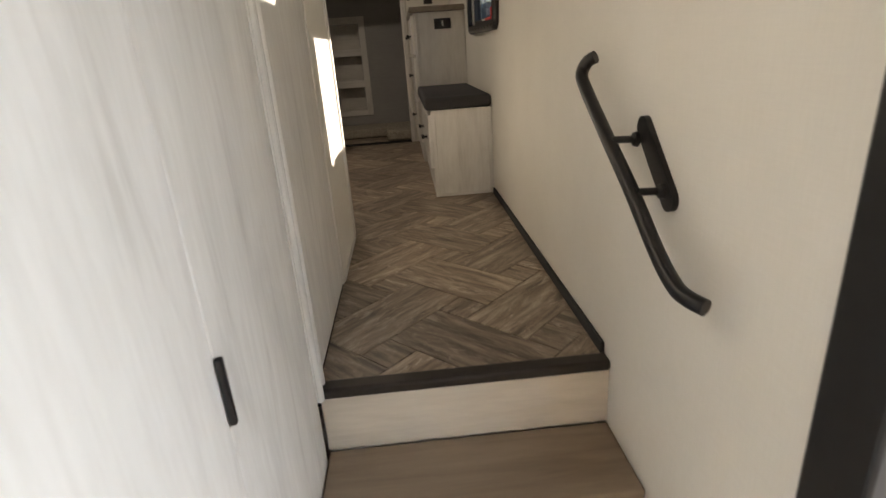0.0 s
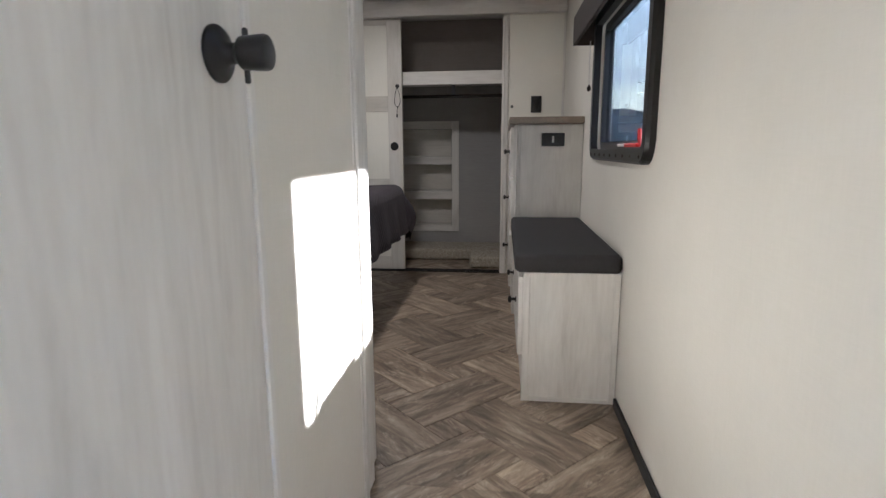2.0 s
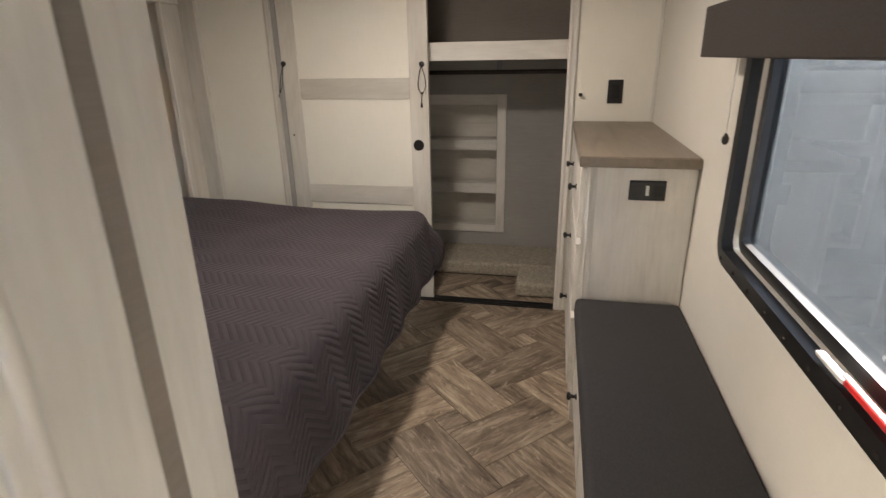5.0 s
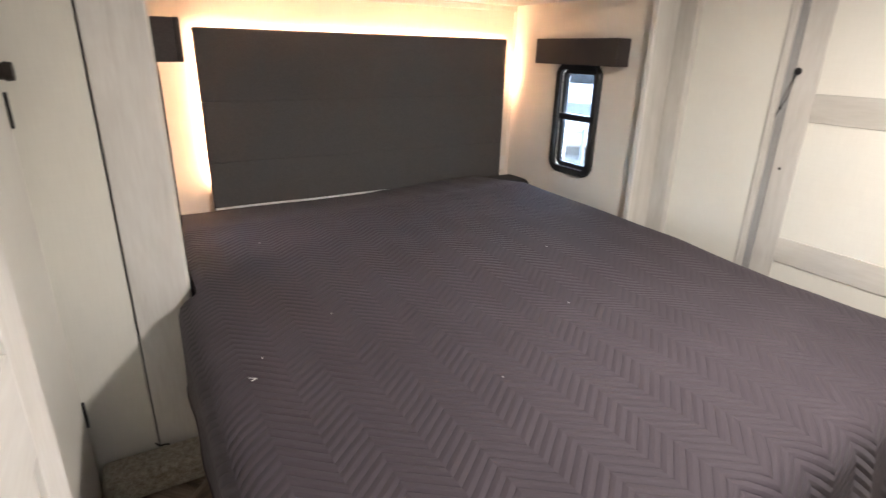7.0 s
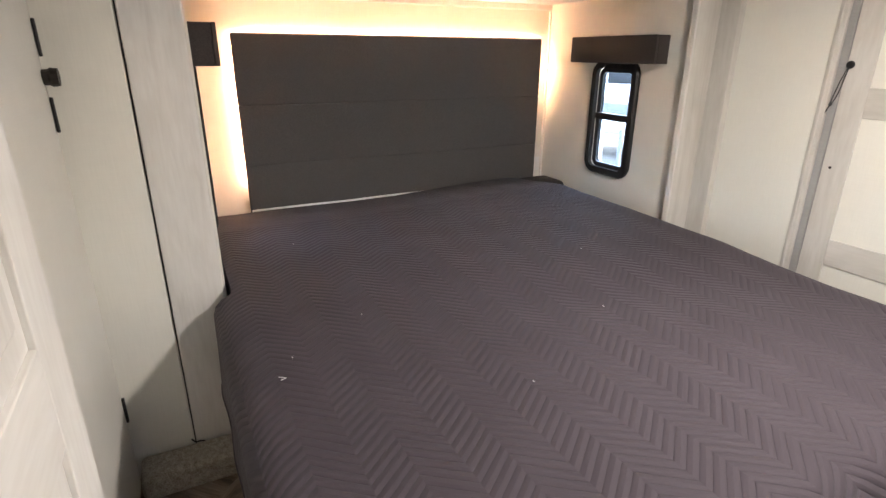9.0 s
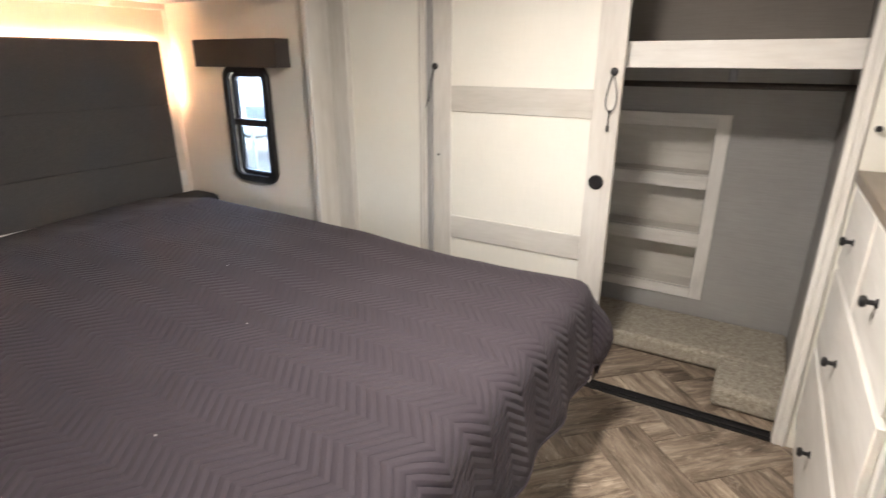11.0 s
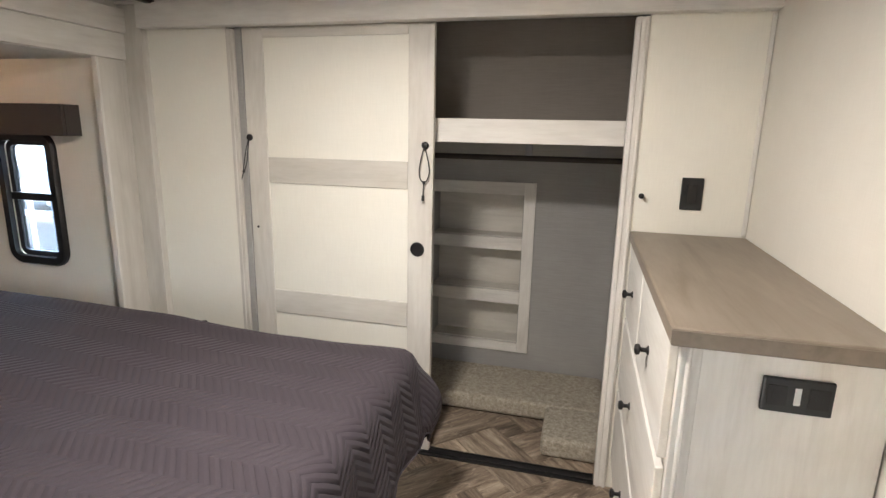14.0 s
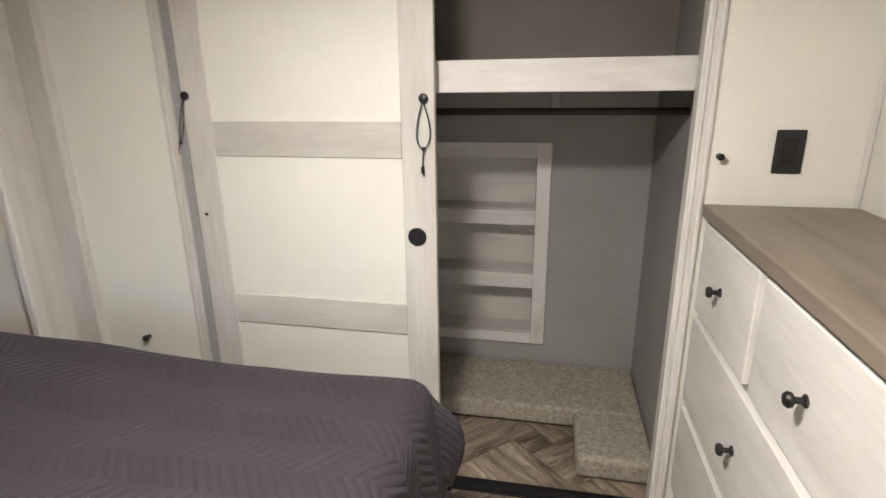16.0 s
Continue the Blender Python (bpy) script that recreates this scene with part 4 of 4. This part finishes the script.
part("deck", box(HEAD_X + 0.01, -1.14, 1.66, 3.36, 0.301, 0.38, 0.004), RUBBER, bed)
mt = thing("mattress", (-2.35, 2.45, 0.38), "white mattress hidden under the bedspread", "mattress")
part("core", box(-3.585, -1.13, 1.66, 3.41, 0.381, 0.605, 0.05, seg=3), MATTRESS, mt)

FOOT, EDGE0, EDGE1 = -1.135, 1.635, 3.43


def bed_z(x, y):
    """Height of the made bed, a little fuller towards the far corner of the head end."""
    full = max(0.0, min(1.0, (y - 2.2) / 1.2)) * max(0.0, min(1.0, (-1.3 - x) / 1.6))
    return 0.622 + 0.062 * min(1.0, (x + 3.6) / 0.5) + 0.040 * full * full * (3 - 2 * full)


def bedspread():
    bm = bmesh.new()
    uv = bm.loops.layers.uv.new("UVMap")
    step = 0.03
    drop_f, drop_s = 0.365, 0.34
    xs = [HEAD_X + 0.075 + k * step for k in range(int((FOOT - HEAD_X - 0.075 + drop_f) / step) + 1)]
    ys = [EDGE0 - drop_s + k * step for k in range(int((EDGE1 - EDGE0 + 2 * drop_s) / step) + 1)]
    r = 0.068
    grid = []
    for x in xs:
        row = []
        for y in ys:
            a = max(0.0, x - FOOT)
            b = y - EDGE1 if y > EDGE1 else (EDGE0 - y if y < EDGE0 else 0.0)
            side = 1 if y > EDGE1 else -1
            d = math.hypot(a, b)
            px, py = min(x, FOOT), min(max(y, EDGE0), EDGE1)
            wrinkle = 0.010 * noise.noise(Vector((x * 1.7, y * 1.7, 0.3))) + 0.004 * noise.noise(Vector((x * 6, y * 6, 2)))
            dip = -0.022 * math.exp(-((x + 2.0 - 0.25 * (y - 2.4)) / 0.16) ** 2) * math.exp(-((y - 2.75) / 0.7) ** 2)
            z = bed_z(px, py) + wrinkle + dip
            if d > 0:
                wx, wy = a / d, side * b / d
                arc = r * math.pi / 2
                if d < arc:
                    th = d / r
                    out, down = r * math.sin(th), r * (1 - math.cos(th))
                else:
                    fall = d - arc
                    down = r + fall
                    along = (y if a > b else x) * 1.0
                    fold = 0.5 * math.sin(along * 21 + 2.0 * noise.noise(Vector((along * 2, 0, 7)))) + 0.5 * noise.noise(Vector((along * 5, 4, 1)))
                    out = r + (0.12 if a > 0 else 0.03) * fall + (0.09 if a > b else 0.03) * fall * fold + 0.085 * (wx * abs(wy) * 2) * math.sin(math.pi * min(fall / 0.30, 1.0))
                px, py = px + wx * out, py + wy * out
                z -= down
                if side < 0 and py < 1.50 and x < -2.5:
                    py = 1.634
            row.append(bm.verts.new((px, max(py, 1.632) if x < SLIDE_X + 0.08 else py, max(z, 0.02))))
        grid.append(row)
    for i in range(len(xs) - 1):
        for j in range(len(ys) - 1):
            if math.hypot(max(0, xs[i + 1] - FOOT), max(0, ys[j + 1] - EDGE1, EDGE0 - ys[j])) > 0.42:
                continue
            if xs[i] < SLIDE_X + 0.08 and (ys[j] < EDGE0 - 0.12 or ys[j + 1] > EDGE1 + 0.30):
                continue
            f = bm.faces.new((grid[i][j], grid[i + 1][j], grid[i + 1][j + 1], grid[i][j + 1]))
            for lp, (p, q) in zip(f.loops, ((i, j), (i + 1, j), (i + 1, j + 1), (i, j + 1))):
                lp[uv].uv = (xs[p], ys[q])
    for v in [v for v in bm.verts if not v.link_faces]:
        bm.verts.remove(v)
    return bm


def hem_lines(ob):
    """The open border of a cloth, as lines of points."""
    count, nxt = {}, {}
    for p in ob.data.polygons:
        vs = list(p.vertices)
        for a, c in zip(vs, vs[1:] + vs[:1]):
            count[frozenset((a, c))] = count.get(frozenset((a, c)), 0) + 1
    for e, k in count.items():
        if k == 1:
            a, c = e
            nxt.setdefault(a, []).append(c)
            nxt.setdefault(c, []).append(a)
    start = next(iter(nxt))
    line, prev, cur = [start], None, start
    while True:
        step = [v for v in nxt[cur] if v != prev]
        if not step or step[0] == start:
            return [Vector(ob.data.vertices[v].co) for v in line]
        prev, cur = cur, step[0]
        line.append(cur)


bs = thing("bedspread", (0, 0, 0), "dark plum-grey bedspread quilted in chevrons, draped over the bed", "bedspread")
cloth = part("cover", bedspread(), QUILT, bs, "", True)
sol = cloth.modifiers.new("thickness", "SOLIDIFY")
sol.thickness, sol.offset = 0.008, -1
part("hem", tube([p for p in hem_lines(cloth) if p.x > SLIDE_X + 0.12], 0.0035, 6), QUILT, bs, "stitched dark hem")

random.seed(4)
for k, (x, y) in enumerate(((-1.87, 1.68), (-1.95, 1.72), (-1.83, 2.62), (-2.24, 2.88), (-2.1, 1.95), (-1.6, 2.2), (-2.8, 1.9))):
    lint = part("lint_fleck", box(x - 0.003, x + 0.003, y - 0.001, y + 0.001, bed_z(x, y) + 0.009, bed_z(x, y) + 0.0105) if k else tube([(x - 0.008, y - 0.007, bed_z(x, y) + 0.009), (x, y, bed_z(x, y) + 0.011), (x + 0.003, y + 0.009, bed_z(x, y) + 0.009), (x + 0.007, y - 0.004, bed_z(x, y) + 0.009)], 0.0012, 6), WHITE_PLASTIC)
    tagged(lint, "tiny white lint fleck on the bedspread", "lint", "lint flecks")

hb = thing("headboard", (HEAD_X, 2.69, 0.64), "dark upholstered headboard in three horizontal channels", "headboard")
HB0, HB1, HBZ0, HBZ1 = 1.845, 3.635, 0.56, 1.49
part("backing", box(HEAD_X + 0.022, HEAD_X + 0.034, HB0 + 0.004, HB1 - 0.004, HBZ0, HBZ1 - 0.004), BLACK_PLASTIC, hb)
for z0, z1 in ((0.56, 0.862), (0.866, 1.160), (1.164, HBZ1)):
    part("channel", box(HEAD_X + 0.0345, HEAD_X + 0.060, HB0, HB1, z0 - 0.0062, z1 + 0.0062, 0.0125, seg=5), HEADBOARD_CLOTH, hb, "", True)
for y in (2.1, 3.3):
    part("spacer", box(HEAD_X + 0.0005, HEAD_X + 0.0215, y, y + 0.06, 0.8, 0.86), BLACK_PLASTIC, hb)
led = thing("led_strip", (HEAD_X, 2.69, 1.47), "warm glowing light strip behind the headboard", "strip light")
part("top_run", box(HEAD_X + 0.010, HEAD_X + 0.021, HB0 + 0.02, HB1 - 0.02, HBZ1 - 0.030, HBZ1 - 0.018), LED, led)
part("side_run", box(HEAD_X + 0.010, HEAD_X + 0.021, HB0 + 0.018, HB0 + 0.030, 0.76, HBZ1 - 0.031), LED, led)
part("side_run", box(HEAD_X + 0.010, HEAD_X + 0.021, HB1 - 0.030, HB1 - 0.018, 1.16, HBZ1 - 0.031), LED, led)
o2 = thing("wall_outlet", (HEAD_X, 3.66, 0.67), "small white outlet beside the headboard", "outlet")
part("plate", box(HEAD_X + 0.0005, HEAD_X + 0.007, 3.648, 3.71, 0.675, 0.765, 0.002), WHITE_PLASTIC, o2)
for z in (0.70, 0.74):
    part("socket", box(HEAD_X + 0.0072, HEAD_X + 0.009, 3.666, 3.692, z - 0.010, z + 0.010, 0.0005), WHITE_PLASTIC, o2)
pl = thing("pillow", (-3.5, 3.62, 0.52), "dark folded edge of bedding in the corner", "bedding")
part("fold", box(-3.56, -3.33, 3.46, 3.70, 0.54, 0.668, 0.045, seg=4), CHARCOAL, pl, "", True)
wr = tagged(part("plastic_wrap", tube(smooth_line([(-3.585, 1.85, 0.632), (-3.575, 2.1, 0.636), (-3.58, 2.35, 0.632), (-3.572, 2.6, 0.637), (-3.58, 3.0, 0.634)], 5), 0.006, 8), WHITE_PLASTIC), "clear plastic wrap edge between mattress and headboard", "plastic wrap")

# ---- outside ----
structure("ground", box(-400, 400, -400, 400, -1.16, -1.06), CONCRETE, "pale gravel lot reaching the horizon", "ground")


def trailer(at, length, turn, label):
    t = thing("travel_trailer", at, label, "trailer", "parked trailers")
    x, y, z = at
    part("shell", box(x - length / 2, x + length / 2, y - 1.2, y + 1.2, z + 0.6, z + 3.2, 0.15, seg=3), SIDING, t)
    part("stripe", box(x - length / 2 + 0.2, x + length / 2 - 0.2, y - 1.215, y + 1.215, z + 1.0, z + 1.35), GREY_PAINT, t)
    for k in range(3):
        xx = x - length / 3 + k * length / 3
        part("window", box(xx - 0.45, xx + 0.45, y - 1.22, y + 1.22, z + 1.8, z + 2.5, 0.05), DARK_GLASS, t)
    for xx in (x - 0.5, x + 0.5):
        part("wheel", cylinder((xx, y - 1.1, z + 0.36), (xx, y + 1.1, z + 0.36), 0.36, seg=20), RUBBER, t)
    t.rotation_euler = (0, 0, radians(turn))
    return t


trailer((-8.5, 13.5, -1.06), 8.5, 20, "white travel trailer parked across the lot")
trailer((-16, 12, -1.06), 8.5, 75, "white travel trailer with grey stripe in the lot")
fence = thing("fence", (-5.6, 7.6, -1.06), "white picket fence in the lot", "fence")
for k in range(16):
    x = -9.0 + k * 0.42
    part("picket", box(x, x + 0.07, 7.6, 7.63, -1.06, 0.35, 0.005), GREY_PAINT if k % 2 else SIDING, fence)
for z in (-0.6, 0.1):
    part("fence_rail", box(-9.0, -2.5, 7.635, 7.66, z, z + 0.08), SIDING, fence)

bm = bmesh.new()
prev = None
for k in range(121):
    a = 2 * math.pi * k / 120
    h = 9 + 24 * (0.5 + 0.5 * noise.noise(Vector((3 * math.cos(a), 3 * math.sin(a), 5)))) + 5 * noise.noise(Vector((14 * math.cos(a), 14 * math.sin(a), 1)))
    lo, hi = bm.verts.new((380 * math.cos(a), 380 * math.sin(a), -1.2)), bm.verts.new((395 * math.cos(a), 395 * math.sin(a), h))
    if prev:
        bm.faces.new((prev[0], lo, hi, prev[1]))
    prev = (lo, hi)
structure("backdrop", bm, HILL, "low grey hills along the horizon", "hills")

# ---- floor planks: four-by-two planks in pinwheels round small squares, laid on the diagonal ----
U = 0.1122
GAP = 0.0011
ORIGIN = Vector((-0.664, 1.566))
EU, EV = Vector((math.sqrt(0.5), -math.sqrt(0.5))), Vector((math.sqrt(0.5), math.sqrt(0.5)))


def clip_poly(poly, areas):
    x0, x1, y0, y1 = areas
    for axis, lim, sign in ((0, x0, 1), (0, x1, -1), (1, y0, 1), (1, y1, -1)):
        out = []
        for a, c in zip(poly, poly[1:] + poly[:1]):
            ia, ic = sign * (a[axis] - lim) >= 0, sign * (c[axis] - lim) >= 0
            if ia:
                out.append(a)
            if ia != ic:
                t = (lim - a[axis]) / (c[axis] - a[axis])
                out.append(a + (c - a) * t)
        poly = out
        if len(poly) < 3:
            return []
    return poly


def plank_mesh(pts, along):
    """A thin bevelled plank; its own x axis runs along the grain."""
    mid = sum(pts, Vector((0, 0))) / len(pts)
    ang = math.atan2(along.y, along.x)
    turn = Matrix.Rotation(-ang, 2)
    loc = [turn @ (p - mid) for p in pts]
    me = bpy.data.meshes.new("plank")
    n = len(loc)
    verts = [(p.x, p.y, -0.004) for p in loc] + [(p.x, p.y, -0.0009) for p in loc] + [(p.x - math.copysign(0.0016, p.x), p.y - math.copysign(0.0016, p.y), 0.0) for p in loc]
    faces = [tuple(range(2 * n, 3 * n))]
    for i in range(n):
        j = (i + 1) % n
        faces += [(i, j, n + j, n + i), (n + i, n + j, 2 * n + j, 2 * n + i)]
    me.from_pydata(verts, [], faces)
    me.materials.append(TILE)
    return me, mid, ang


floor_ob = bpy.data.objects["floor"]
AREAS = [(HALL_L, -0.001, 0.0265, CROSS_Y), (-2.66, -0.001, CROSS_Y, CLOSET_Y + 0.06), (-2.6, -0.385, CLOSET_Y + 0.06, 4.31)]
whole = {}
PIECES = (((0, 4, 1, 3), EU), ((1, 3, -3, 1), EV), ((0, 1, 0, 1), EU), ((0, 1, 3, 4), EV))
for i, j, ((u0, u1, v0, v1), along) in ((i, j, p) for i in range(-14, 15) for j in range(-14, 15) for p in PIECES):
    cells = (u1 - u0, v1 - v0)
    a = ORIGIN + EU * ((3 * (i + j) + u0) * U + GAP) + EV * ((3 * (i - j) + v0) * U + GAP)
    du, dv = EU * (cells[0] * U - 2 * GAP), EV * (cells[1] * U - 2 * GAP)
    quad = [a, a + du, a + du + dv, a + dv]
    for area in AREAS:
        poly = clip_poly(quad, area)
        if len(poly) < 3:
            continue
        cx = sum(p.x for p in poly) / len(poly)
        cy = sum(p.y for p in poly) / len(poly)
        if -2.4 < cx < -1.35 and 1.9 < cy < 3.3:
            continue
        if len(poly) == 4 and all((p - q).length < 1e-6 for p, q in zip(poly, quad)):
            key = (cells, round(along.y))
            if key not in whole:
                whole[key] = plank_mesh(poly, along)
            me, _, ang = whole[key]
            mid = sum(poly, Vector((0, 0))) / 4
        else:
            me, mid, ang = plank_mesh(poly, along)
        ob = new("plank", me)
        ob.parent = floor_ob
        ob.location, ob.rotation_euler = (mid.x, mid.y, 0), (0, 0, ang)
